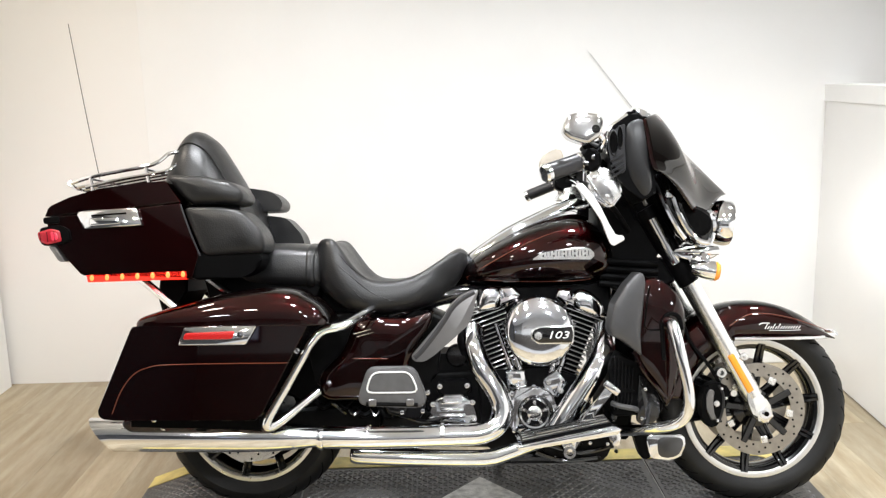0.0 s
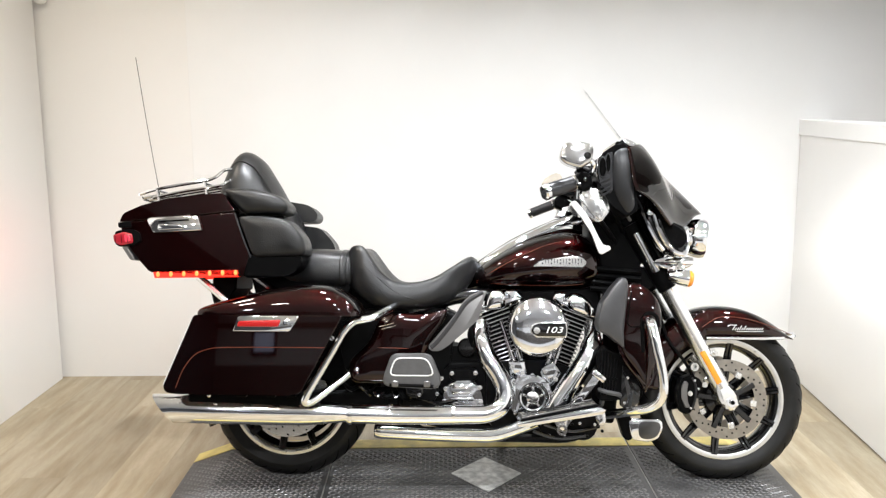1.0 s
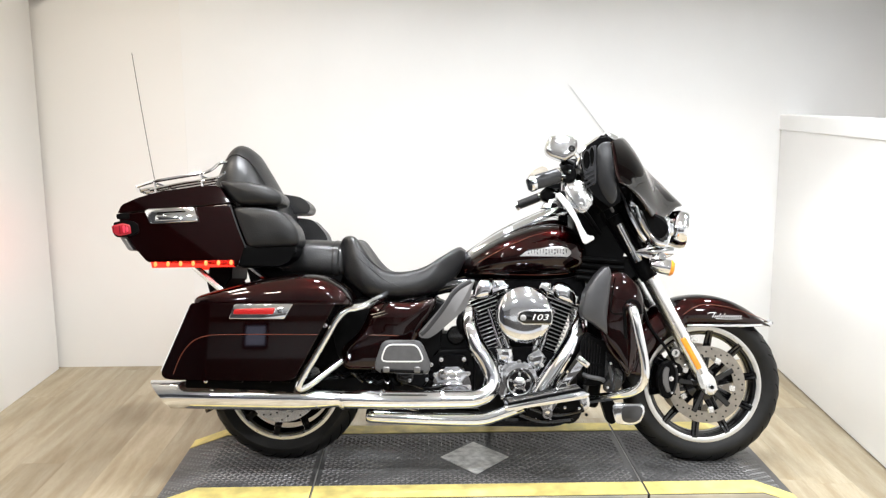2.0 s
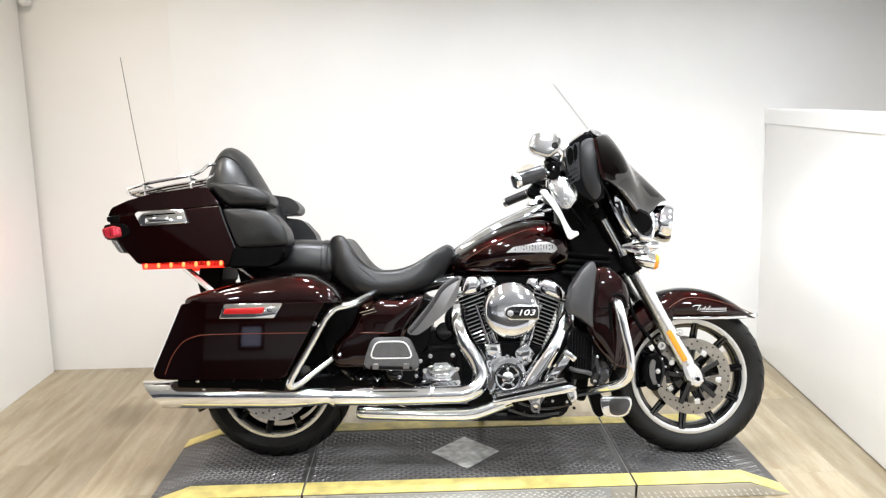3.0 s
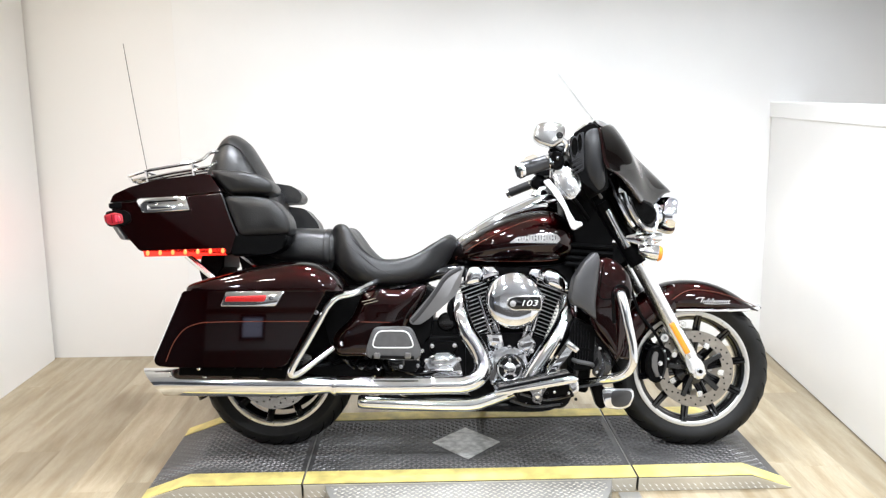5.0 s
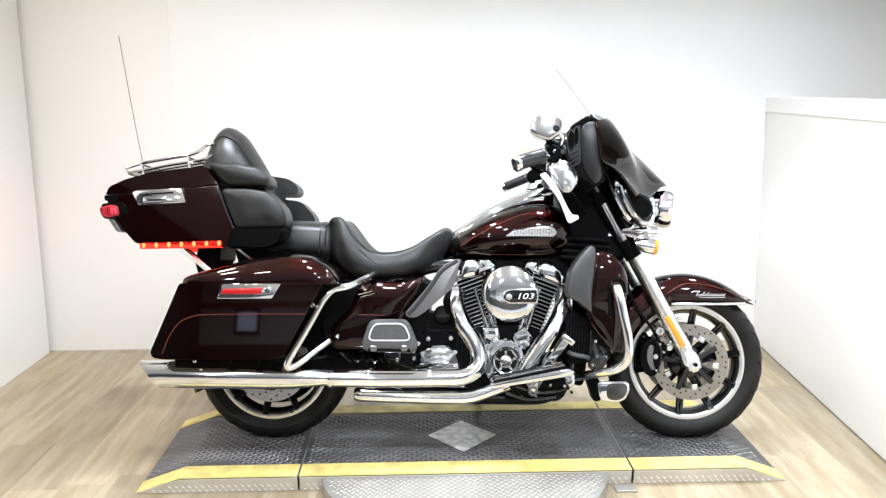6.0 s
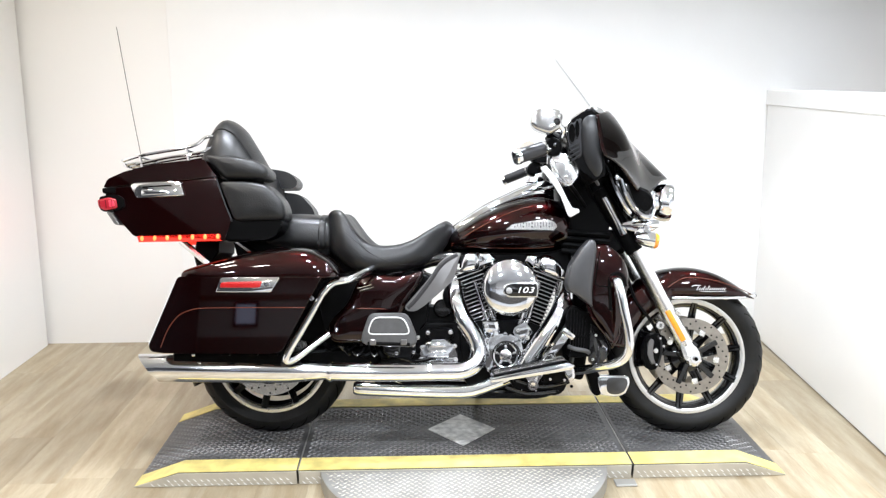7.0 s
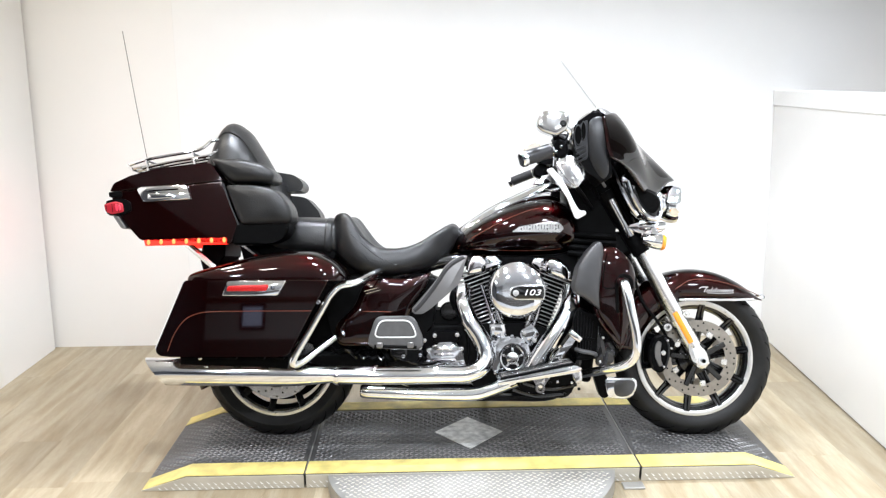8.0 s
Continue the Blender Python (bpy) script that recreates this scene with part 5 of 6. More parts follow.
con = part("tank_console", body([(0.66, 0.745, 0.70, 0.022), (0.72, 0.805, 0.75, 0.045), (0.82, 0.872, 0.82, 0.060), (0.92, 0.922, 0.87, 0.066), (1.00, 0.958, 0.89, 0.064), (1.06, 0.975, 0.90, 0.055), (1.10, 0.960, 0.90, 0.03)], 2.8, 24, 4), CHROME, BIKE, "chrome tank console")
part("console_strip", body([(0.70, 0.795, 0.76, 0.02), (0.82, 0.876, 0.83, 0.03), (0.92, 0.926, 0.89, 0.034), (1.0, 0.961, 0.93, 0.03)], 2.4, 20, 4), GLOSSBLACK, con)
part("fuel_cap", lathe([(0.0, 0.022), (0.028, 0.020), (0.034, 0.012), (0.036, 0.0)], Matrix.Translation((1.03, -0.0, 0.968)), 28), CHROME, con, "chrome fuel cap")

SEAT = ((0.220, 0.815, 0.700, 0.130, 0.000), (0.230, 0.842, 0.692, 0.160, 0.004), (0.255, 0.854, 0.672, 0.190, 0.012), (0.286, 0.846, 0.645, 0.208, 0.026), (0.320, 0.802, 0.625, 0.216, 0.034), (0.354, 0.757, 0.615, 0.216, 0.034),
        (0.392, 0.726, 0.609, 0.211, 0.026), (0.440, 0.717, 0.608, 0.210, 0.022), (0.500, 0.722, 0.614, 0.202, 0.018), (0.555, 0.742, 0.624, 0.186, 0.012), (0.605, 0.774, 0.642, 0.158, 0.002), (0.645, 0.797, 0.676, 0.122, -0.006),
        (0.678, 0.806, 0.716, 0.090, -0.010), (0.702, 0.794, 0.750, 0.055, -0.008))


def seat_ring(x, top, bottom, half, dip):
    """A bucket across the bike: flanks, a rounded bolster on either side, a pan that dips between them."""
    h = top - bottom
    line = [(0.62, 0.0), (0.86, 0.06), (0.98, 0.26), (1.0, 0.48), (0.97, 0.70), (0.90, 0.90), (0.80, 0.985), (0.66, 0.965)]
    side = [Vector((x, -half * a, bottom + h * b)) for a, b in line] + [Vector((x, -half * 0.30, top - dip * 0.75))]
    whole = side + [Vector((x, 0, top - dip))] + [Vector((p.x, -p.y, p.z)) for p in reversed(side)]
    return catmull(whole, 3)


knots = [Vector(k[:3]) for k in SEAT], [Vector((k[3], k[4], 0)) for k in SEAT]
rings = [seat_ring(a.x, a.y, a.z, b.x, b.y) for a, b in zip(catmull(knots[0], 5), catmull(knots[1], 5))]
seat = part("rider_seat", loft(rings), LEATHER, BIKE, "black leather rider seat", True, 60)


def seat_point(x, b, lift=0.0008):
    """A place on the seat's flanks, b of the way up."""
    top, bottom, half = (float(np.interp(x, [k[0] for k in SEAT], [k[q] for k in SEAT])) for q in (1, 2, 3))
    a = float(np.interp(b, (0, 0.06, 0.26, 0.48, 0.70, 0.90, 0.985), (0.62, 0.86, 0.98, 1.0, 0.97, 0.90, 0.80)))
    return Vector((x, -(half * a + lift), bottom + (top - bottom) * b))


for line in (((0.252, 0.80), (0.275, 0.72), (0.305, 0.70), (0.345, 0.74), (0.400, 0.66), (0.455, 0.46), (0.510, 0.26), (0.560, 0.16), (0.605, 0.10)),
             ((0.300, 0.66), (0.365, 0.44), (0.438, 0.13)), ((0.262, 0.90), (0.300, 0.88), (0.340, 0.90), (0.385, 0.94))):
    part("seat_seam", tube([seat_point(a, b) for a, b in line], 0.0013, 5, 5), LEATHER, seat, "stitched seam")
pill = part("passenger_seat", body([(-0.05, 0.82, 0.72, 0.15), (0.0, 0.838, 0.70, 0.185), (0.10, 0.842, 0.688, 0.20), (0.18, 0.838, 0.684, 0.20), (0.235, 0.826, 0.688, 0.19), (0.262, 0.80, 0.70, 0.15)], 3.4, 36, 5, 0.0, 0.12), LEATHER, BIKE, "black leather passenger seat")
strap = [(0.198, 0.8375, 0.6825, 0.2010), (0.203, 0.8395, 0.6805, 0.2030), (0.219, 0.8365, 0.6815, 0.1995), (0.224, 0.8320, 0.6850, 0.1945)]
part("seat_strap", body(strap, 3.4, 36, 2, 0.0, 0.12), LEATHER, pill, "black leather strap across the seat")
part("seat_filler", prism([(-0.14, 0.76), (-0.10, 0.62), (0.22, 0.60), (0.24, 0.72), (0.20, 0.76)], -0.17, 0.17, 0.02, 2), PLASTIC, BIKE, "black tray under the passenger seat")
part("seat_base", prism([(-0.02, 0.70), (0.02, 0.63), (0.20, 0.60), (0.58, 0.60), (0.60, 0.66), (0.30, 0.68)], -0.09, 0.09, 0.02, 2), PLASTIC, BIKE)

# ---- top box with backrest, rack and lamps ----
box_ob = part("top_box", prism([(-0.575, 0.925), (-0.56, 0.87), (-0.500, 0.790), (-0.462, 0.748), (-0.125, 0.732), (-0.105, 0.808), (-0.160, 0.962)], -0.292, 0.292, 0.030, 4, True, 1), PAINT, BIKE, "glossy maroon hard top box")
part("top_box_lid", prism([(-0.577, 0.927), (-0.562, 0.958), (-0.500, 0.985), (-0.408, 1.010), (-0.29, 1.024), (-0.205, 1.030), (-0.158, 0.965)], -0.292, 0.292, 0.040, 5, True, 1), PAINT, box_ob, "glossy maroon lid")
for s in (-1, 1):
    y = lambda v: s * v
    latch = part("latch", prism([(-0.472, 0.932), (-0.462, 0.942), (-0.288, 0.950), (-0.272, 0.896), (-0.448, 0.888)], y(0.306), y(0.285), 0.005, 2, True, 1), CHROME, box_ob, "chrome top box latch")
    part("latch_slot", prism([(-0.425, 0.930), (-0.32, 0.936), (-0.318, 0.931), (-0.425, 0.925)], y(0.3075), y(0.30), 0.0005, 1, True, 0), DARK, latch)
    bm = prism([(-0.43, 0.918), (-0.345, 0.922), (-0.335, 0.902), (-0.43, 0.897)], y(0.310), y(0.30), 0.003, 2, True, 1)
    part("latch_lever", bm, CHROME, latch)
    hou = part("tail_lamp_housing", prism([(-0.588, 0.893), (-0.545, 0.902), (-0.518, 0.899), (-0.498, 0.888), (-0.492, 0.855), (-0.518, 0.845), (-0.576, 0.838), (-0.590, 0.860)], y(0.302), y(0.15), 0.006, 2, True, 1), PLASTIC, BIKE, "dark tail lamp housing")
    part("housing_ledge", prism([(-0.580, 0.925), (-0.531, 0.929), (-0.528, 0.906), (-0.577, 0.905)], y(0.298), y(0.15), 0.004, 2, True, 1), PLASTIC, hou, "dark ledge over the lamp")
    lens = [(-0.594, 0.880), (-0.552, 0.891), (-0.524, 0.884), (-0.518, 0.852), (-0.564, 0.842), (-0.588, 0.853)]
    part("tail_lamp_lens", dome(lens, s, 0.300, 0.008, 0.20, 1, 3.0), TAIL, hou, "lit red tail lamp lens")
    part("tail_lamp_core", dome([(-0.552, 0.882), (-0.531, 0.878), (-0.527, 0.857), (-0.548, 0.853)], s, 0.3060, 0.003, 0.25, 1, 3.0), TAIL_CORE, hou, "brighter glowing lens centre")
    for k in range(3):
        part("lens_rib", tube([(-0.584 + 0.022 * k, y(0.3082), 0.879 + 0.002 * k), (-0.580 + 0.022 * k, y(0.3082), 0.850)], 0.0011, 5, 0), DARK, hou)
    part("side_marker", prism([(-0.565, 0.838), (-0.544, 0.838), (-0.513, 0.790), (-0.531, 0.790)], y(0.294), y(0.15), 0.004, 2, True, 1), DEFLECT, hou, "grey clear marker under the lamp")
    part("licence_bracket", prism([(-0.575, 0.842), (-0.545, 0.842), (-0.505, 0.785), (-0.52, 0.775)], y(0.20), y(0.12), 0.003, 1, True, 0), SATIN, box_ob)
    bar = part("led_bar", prism([(-0.452, 0.752), (-0.445, 0.727), (-0.142, 0.732), (-0.138, 0.744), (-0.142, 0.760)], y(0.292), y(0.270), 0.003, 1, True, 0), LED_RED, BIKE, "glowing red LED light bar")
    for k in range(7):
        part("led", lathe([(0, 0.003), (0.006, 0.0025), (0.0085, 0)], side_axis(-0.432 + 0.0465 * k, y(0.2925), 0.740 + 0.0012 * k) @ Matrix.Rotation(0 if s < 0 else math.pi, 4, "X") @ Matrix.Diagonal((0.8, 1.15, 1, 1)), 10), LED_DOT, bar)
    reach = 0.0 if s < 0 else 0.034
    part("backrest_wing", dome([(-0.215, 1.050), (-0.10, 1.046), (-0.01 + reach, 1.026), (0.028 + reach, 0.990), (0.018 + reach, 0.958), (-0.132, 0.956), (-0.17, 0.99)], s, 0.252, 0.040, 0.12, 2, 2.6), LEATHER, BIKE, "black leather armrest pad")
    part("speaker_pod", dome([(-0.155, 0.950), (-0.05, 0.950), (0.030 + reach, 0.936), (0.085 + reach, 0.875), (0.096 + reach, 0.83), (0.088 + reach, 0.805), (-0.094, 0.800)], s, 0.270, 0.036, 0.16, 2, 3.4), LEATHER, BIKE, "black padded speaker pod")
    # Strip modelled where the box's painted edge only catches a highlight.
    part("box_edge_glint", tube([(-0.158, y(0.296), 0.958), (-0.128, y(0.300), 0.875), (-0.098, y(0.300), 0.802)], 0.0028, 6, 3), SATIN, BIKE, "thin satin strip standing in for the highlight on the box edge")
    part("antenna_base", lathe([(0.012, 0), (0.010, 0.02), (0.005, 0.035), (0, 0.036)], Matrix.Translation((-0.562, 0.17, 0.875)), 12), PLASTIC, box_ob) if s < 0 else None
    part("top_box_strut", tube([(-0.318, y(0.20), 0.735), (-0.205, y(0.20), 0.640)], 0.013, 8, 0), ALLOY, BIKE, "chrome top box support strut")
    part("top_box_strut", tube([(-0.12, y(0.2), 0.745), (-0.035, y(0.20), 0.680)], 0.012, 8, 0), CHROME, BIKE, "chrome top box support strut")
part("top_box_base", prism([(-0.13, 0.812), (0.085, 0.815), (0.080, 0.765), (0.03, 0.735), (-0.13, 0.726)], -0.285, 0.285, 0.012, 2), PLASTIC, BIKE, "black top box base")
part("top_box_bracket", prism([(-0.287, 0.740), (-0.197, 0.740), (-0.199, 0.690), (-0.235, 0.655), (-0.24, 0.60), (-0.275, 0.60), (-0.295, 0.672)], -0.12, 0.12, 0.006, 1, True, 0), PLASTIC, BIKE, "black top box bracket")
part("backrest_base", prism([(-0.16, 1.02), (-0.02, 1.0), (0.03, 0.82), (-0.10, 0.80)], -0.19, 0.19, 0.02, 2), LEATHER, BIKE)


def pad(profile, half, e=2.6, n=9):
    """A cushion with an (x, z) profile, drawn in towards its sides."""
    rings = []
    pts = [Vector((a, 0, b)) for a, b in rounded(profile, 2)]
    cx = sum(p.x for p in pts) / len(pts)
    low = min(p.z for p in pts)
    for k in range(2 * n + 1):
        f = -1 + k / n
        q = (1 - abs(f) ** e) ** (1 / e) if abs(f) < 1 else 0.0
        sc = 0.12 + 0.88 * q
        rings.append([Vector((cx + (p.x - cx) * (0.35 + 0.65 * q), half * f, low + (p.z - low) * sc)) for p in pts])
    return loft(rings)


BACK = [(-0.286, 1.045), (-0.272, 1.10), (-0.248, 1.165), (-0.225, 1.205), (-0.200, 1.222), (-0.168, 1.216), (-0.122, 1.182), (-0.066, 1.092), (-0.020, 1.01), (-0.04, 0.96), (-0.20, 0.97)]
back = part("backrest", pad(BACK, 0.20, 1.9), LEATHER, BIKE, "black leather passenger backrest")
for f in (-0.62, 0.62):
    q = (1 - abs(f) ** 1.9) ** (1 / 1.9)
    cx = sum(a for a, b in BACK) / len(BACK)
    part("backrest_seam", tube([(cx + (a - cx) * (0.35 + 0.65 * q) + 0.002, 0.20 * f, 0.96 + (b - 0.96) * (0.12 + 0.88 * q)) for a, b in BACK[2:9]], 0.0032, 6, 4), LEATHER, back, "stitched welt")

bm = bmesh.new()
for yy in (-0.20, 0.20):
    add_tube(bm, [(-0.545, yy * 0.92, 1.038), (-0.47, yy, 1.056), (-0.38, yy, 1.072), (-0.295, yy, 1.086), (-0.262, yy * 0.92, 1.102), (-0.235, yy * 0.80, 1.130), (-0.200, yy * 0.55, 1.138)], 0.0062, 10, 5)
    add_tube(bm, [(-0.49, yy, 1.022), (-0.38, yy, 1.046), (-0.25, yy, 1.066), (-0.222, yy * 0.9, 1.082), (-0.205, yy * 0.6, 1.112)], 0.006, 8, 5)
    add_tube(bm, [(-0.30, yy, 1.084), (-0.288, yy, 1.03)], 0.006, 8, 0)
    add_tube(bm, [(-0.475, yy, 1.05), (-0.465, yy, 1.005)], 0.006, 8, 0)
add_tube(bm, [(-0.545, -0.184, 1.038), (-0.572, -0.10, 1.032), (-0.576, 0, 1.030), (-0.572, 0.10, 1.032), (-0.545, 0.184, 1.038)], 0.0075, 10, 5)
for yy in (-0.10, -0.033, 0.033, 0.10):
    add_tube(bm, [(-0.572, yy, 1.031), (-0.40, yy, 1.060), (-0.26, yy, 1.082)], 0.0055, 8, 4)
for x, z in ((-0.47, 1.05), (-0.30, 1.078)):
    add_tube(bm, [(x, -0.20, z), (x, 0.20, z)], 0.0055, 8, 0)
part("luggage_rack", bm, CHROME, BIKE, "chrome tubular luggage rack")
part("antenna", tube([(-0.566, 0.17, 0.90), (-0.612, 0.17, 1.110), (-0.660, 0.17, 1.345), (-0.717, 0.17, 1.645)], 0.0013, 6, 5), PLASTIC, BIKE, "thin black whip antenna")

# ---- fairing, screen, lamps ----
def shell_point(u, v):
    """The outer fairing: u across from wing to wing, v from the screen down to the lamp brow."""
    a = abs(u)
    centre = catmull([(1.305, 0, 1.228), (1.36, 0, 1.168), (1.42, 0, 1.112), (1.49, 0, 1.048), (1.553, 0, 0.986)], 8)
    wing = catmull([(1.212, 0, 1.168), (1.218, 0, 1.12), (1.222, 0, 1.085), (1.228, 0, 1.052), (1.240, 0, 1.028)], 8)
    k = v * (len(centre) - 1)
    i = min(int(k), len(centre) - 2)
    c = centre[i].lerp(centre[i + 1], k - i)
    w = wing[i].lerp(wing[i + 1], k - i)
    p = c.lerp(w, a ** (2.4 - 1.3 * v))
    dip = 0.104 * math.exp(-((a - 0.47) / 0.27) ** 2) * v ** 1.8
    swell = 0.021 * math.exp(-((a - 0.62) / 0.21) ** 2) * math.sin(math.pi * v ** 0.8)
    return Vector((p.x + swell, 0.405 * u, p.z - dip))


bm = bmesh.new()
NU, NV = 48, 20
grid = [[bm.verts.new(shell_point(-1 + 2 * i / NU, j / NV)) for j in range(NV + 1)] for i in range(NU + 1)]
for a, b in zip(grid, grid[1:]):
    for j in range(NV):
        bm.faces.new((a[j], a[j + 1], b[j + 1], b[j]))
fair = part("fairing", bm, PAINT, BIKE, "glossy maroon batwing fairing")
mod = fair.modifiers.new("thickness", "SOLIDIFY")
mod.thickness, mod.offset = 0.006, -1
inner = part("inner_fairing", prism([(1.118, 1.150), (1.165, 1.182), (1.20, 1.195), (1.222, 1.165), (1.230, 1.09), (1.240, 1.02), (1.245, 0.96), (1.205, 0.935), (1.160, 0.975), (1.120, 1.03), (1.105, 1.09)], -0.385, 0.385, 0.014, 3, True, 1), PLASTIC, BIKE, "black inner fairing with speaker grilles")
part("fairing_core", prism([(1.21, 1.17), (1.27, 1.18), (1.34, 1.10), (1.41, 1.0), (1.40, 0.93), (1.30, 0.93), (1.23, 0.97)], -0.10, 0.10, 0.03, 2, True, 2), PLASTIC, fair)
for s in (-1, 1):
    y = lambda v: s * v
    part("fairing_side_panel", dome([(1.161, 1.163), (1.190, 1.181), (1.222, 1.176), (1.232, 1.133), (1.232, 1.029), (1.238, 0.965), (1.213, 0.936), (1.176, 0.988), (1.160, 1.030), (1.154, 1.100)], s, 0.372, 0.036, 0.34, 2, 2.0), BANDGREY, inner, "dark grey side panel")
    # Paler satin grey puts the light caught by this face into its colour.
    part("fairing_lit_face", prism([(1.108, 1.104), (1.121, 1.136), (1.150, 1.157), (1.161, 1.160), (1.160, 1.025), (1.148, 1.014), (1.119, 1.050)], y(0.3862), y(0.378), 0.004, 2, True, 1), SATIN, inner, "grey face round the speaker, paler for the light it catches")
    for cx, cz, w, h in ((1.126, 1.106, 0.0115, 0.032), (1.1445, 1.120, 0.0075, 0.030)):
        m = side_axis(cx, y(0.3862), cz) @ Matrix.Rotation(0 if s < 0 else math.pi, 4, "X") @ Matrix.Diagonal((w, h, 1, 1))
        part("speaker_opening", lathe([(0, 0.001), (0.85, 0.001), (1.0, 0.003), (1.12, 0.0)], m, 20), DARK, inner)
        part("opening_rim", lathe([(0.98, 0.003), (1.08, 0.0045), (1.2, 0.0)], m, 20), BANDGREY, inner)
    for k in range(4):
        part("grille_slat", tube([(1.116 + 0.003 * k, y(0.388), 1.052 - 0.014 * k), (1.150 + 0.002 * k, y(0.388), 1.070 - 0.014 * k)], 0.0035, 6, 0), BANDGREY, inner)
part("inner_fairing_trim", tube([(1.108, -0.380, 1.075), (1.116, -0.380, 1.142), (1.140, -0.380, 1.166), (1.168, -0.380, 1.186)], 0.005, 8, 4), CHROME_WORN, inner, "thin chrome edge strip")
part("neck_cover", prism([(1.118, 0.900), (1.152, 0.940), (1.200, 0.968), (1.248, 0.930), (1.256, 0.83), (1.150, 0.83)], -0.11, 0.11, 0.012, 3), BANDGREY, fair, "satin cover over the steering neck")
part("air_vent", prism([(1.190, 1.19), (1.213, 1.240), (1.225, 1.243), (1.262, 1.228), (1.272, 1.205), (1.23, 1.185)], -0.11, 0.11, 0.006, 2), PLASTIC, fair)
part("vent_trim", prism([(1.226, 1.246), (1.252, 1.248), (1.288, 1.228), (1.292, 1.216), (1.268, 1.216)], -0.13, 0.13, 0.006, 2), CHROME, fair, "chrome screen trim")

# windscreen
bm = bmesh.new()
NU, NV = 24, 8
grid = []
for i in range(NU + 1):
    u = -1 + 2 * i / NU
    row = []
    for j in range(NV + 1):
        v = j / NV
        half = 0.30 - 0.10 * v
        row.append(bm.verts.new((1.242 - 0.138 * v - 0.085 * u * u * (1 - 0.3 * v), half * u, 1.262 + (0.195 - 0.03 * u * u) * v - 0.045 * u * u * (1 - v))))
    grid.append(row)
for a, b in zip(grid, grid[1:]):
    for j in range(NV):
        bm.faces.new((a[j], a[j + 1], b[j + 1], b[j]))
ws = part("windscreen", bm, GLASS, BIKE, "clear low windscreen")
ws.visible_shadow = False

for s in (-1, 1):
    y = lambda v: s * v
    skirt = part("fairing_skirt", prism([(1.268, 1.028), (1.300, 1.036), (1.342, 0.978), (1.376, 0.940), (1.423, 0.923), (1.448, 0.908), (1.452, 0.820), (1.412, 0.812), (1.378, 0.826), (1.343, 0.880), (1.300, 0.960)], y(0.215), y(0.10), 0.014, 3), GLOSSBLACK, BIKE, "black lower fairing skirt")
    part("skirt_opening", prism([(1.352, 0.950), (1.394, 0.925), (1.436, 0.905), (1.450, 0.878), (1.437, 0.846), (1.410, 0.836), (1.379, 0.872)], y(0.2185), y(0.20), 0.003, 2), DARK, skirt, "dark lamp bracket opening")
    part("skirt_trim", tube([(1.262, y(0.225), 1.030), (1.285, y(0.228), 0.990), (1.305, y(0.23), 0.930), (1.338, y(0.226), 0.866), (1.362, y(0.22), 0.832)], 0.0085, 8, 5), CHROME, skirt, "chrome edge strip")
    part("skirt_rim", tube([(1.318, y(0.222), 1.010), (1.330, y(0.224), 0.958), (1.347, y(0.224), 0.905), (1.372, y(0.222), 0.858), (1.403, y(0.22), 0.826), (1.436, y(0.216), 0.820), (1.449, y(0.212), 0.848)], 0.0095, 10, 5), CHROME, skirt, "pale rolled lower rim")
    part("skirt_slot", prism([(1.307, 1.012), (1.336, 0.989), (1.361, 0.951), (1.350, 0.942), (1.321, 0.960), (1.307, 0.990)], y(0.2185), y(0.20), 0.003, 2, True, 1), DARK, skirt)
    part("marker_lamp", lathe([(0, 0.006), (0.010, 0.005), (0.013, 0)], side_axis(1.316, y(0.232), 0.968) @ Matrix.Rotation(0 if s < 0 else math.pi, 4, "X"), 14), CHROME, skirt)
    part("lamp_bracket", tube([(1.30, y(0.10), 0.775), (1.36, y(0.15), 0.788), (1.42, y(0.18), 0.792), (1.475, y(0.17), 0.795)], 0.014, 10, 4, None, 0.8), CHROME, BIKE, "chrome lamp bar")
    m = aim((1.392, y(0.205), 0.742), (1.47, y(0.205), 0.729)) @ Matrix.Scale(0.92, 4)
    ind = part("indicator", lathe([(0, -0.012), (0.016, -0.008), (0.026, 0.012), (0.032, 0.04), (0.0335, 0.066), (0.030, 0.068)], m, 24), CHROME, BIKE, "chrome bullet indicator")
    part("indicator_lens", lathe([(0.031, 0.064), (0.032, 0.074), (0.026, 0.083), (0, 0.087)], m, 24), AMBER, ind, "amber lens")
    part("indicator_stem", tube([(1.425, y(0.19), 0.785), (1.43, y(0.2), 0.75)], 0.010, 8, 0), CHROME, ind)

for s in (-1, 1):
    part("fork_clamp", prism([(1.325, 0.795), (1.40, 0.812), (1.462, 0.812), (1.490, 0.798), (1.462, 0.768), (1.37, 0.766)], s * 0.172, s * 0.10, 0.010, 3), CHROME, BIKE, "chrome fork clamp cover")
    part("passing_lamp", lathe([(0, -0.02), (0.02, -0.016), (0.034, 0.0), (0.040, 0.03), (0.038, 0.04), (0.0, 0.044)], aim((1.405, s * 0.150, 0.765), (1.47, s * 0.15, 0.757)), 24), CHROME, BIKE, "small chrome passing lamp")
m = aim((1.484, 0, 0.893), (1.60, 0, 0.880)) @ Matrix.Scale(0.95, 4)
hl = part("headlamp", lathe([(0.0, -0.01), (0.05, -0.005), (0.07, 0.02), (0.078, 0.045), (0.080, 0.066), (0.076, 0.082), (0.071, 0.084)], m, 40), CHROME, BIKE, "round chrome headlamp, switched on")
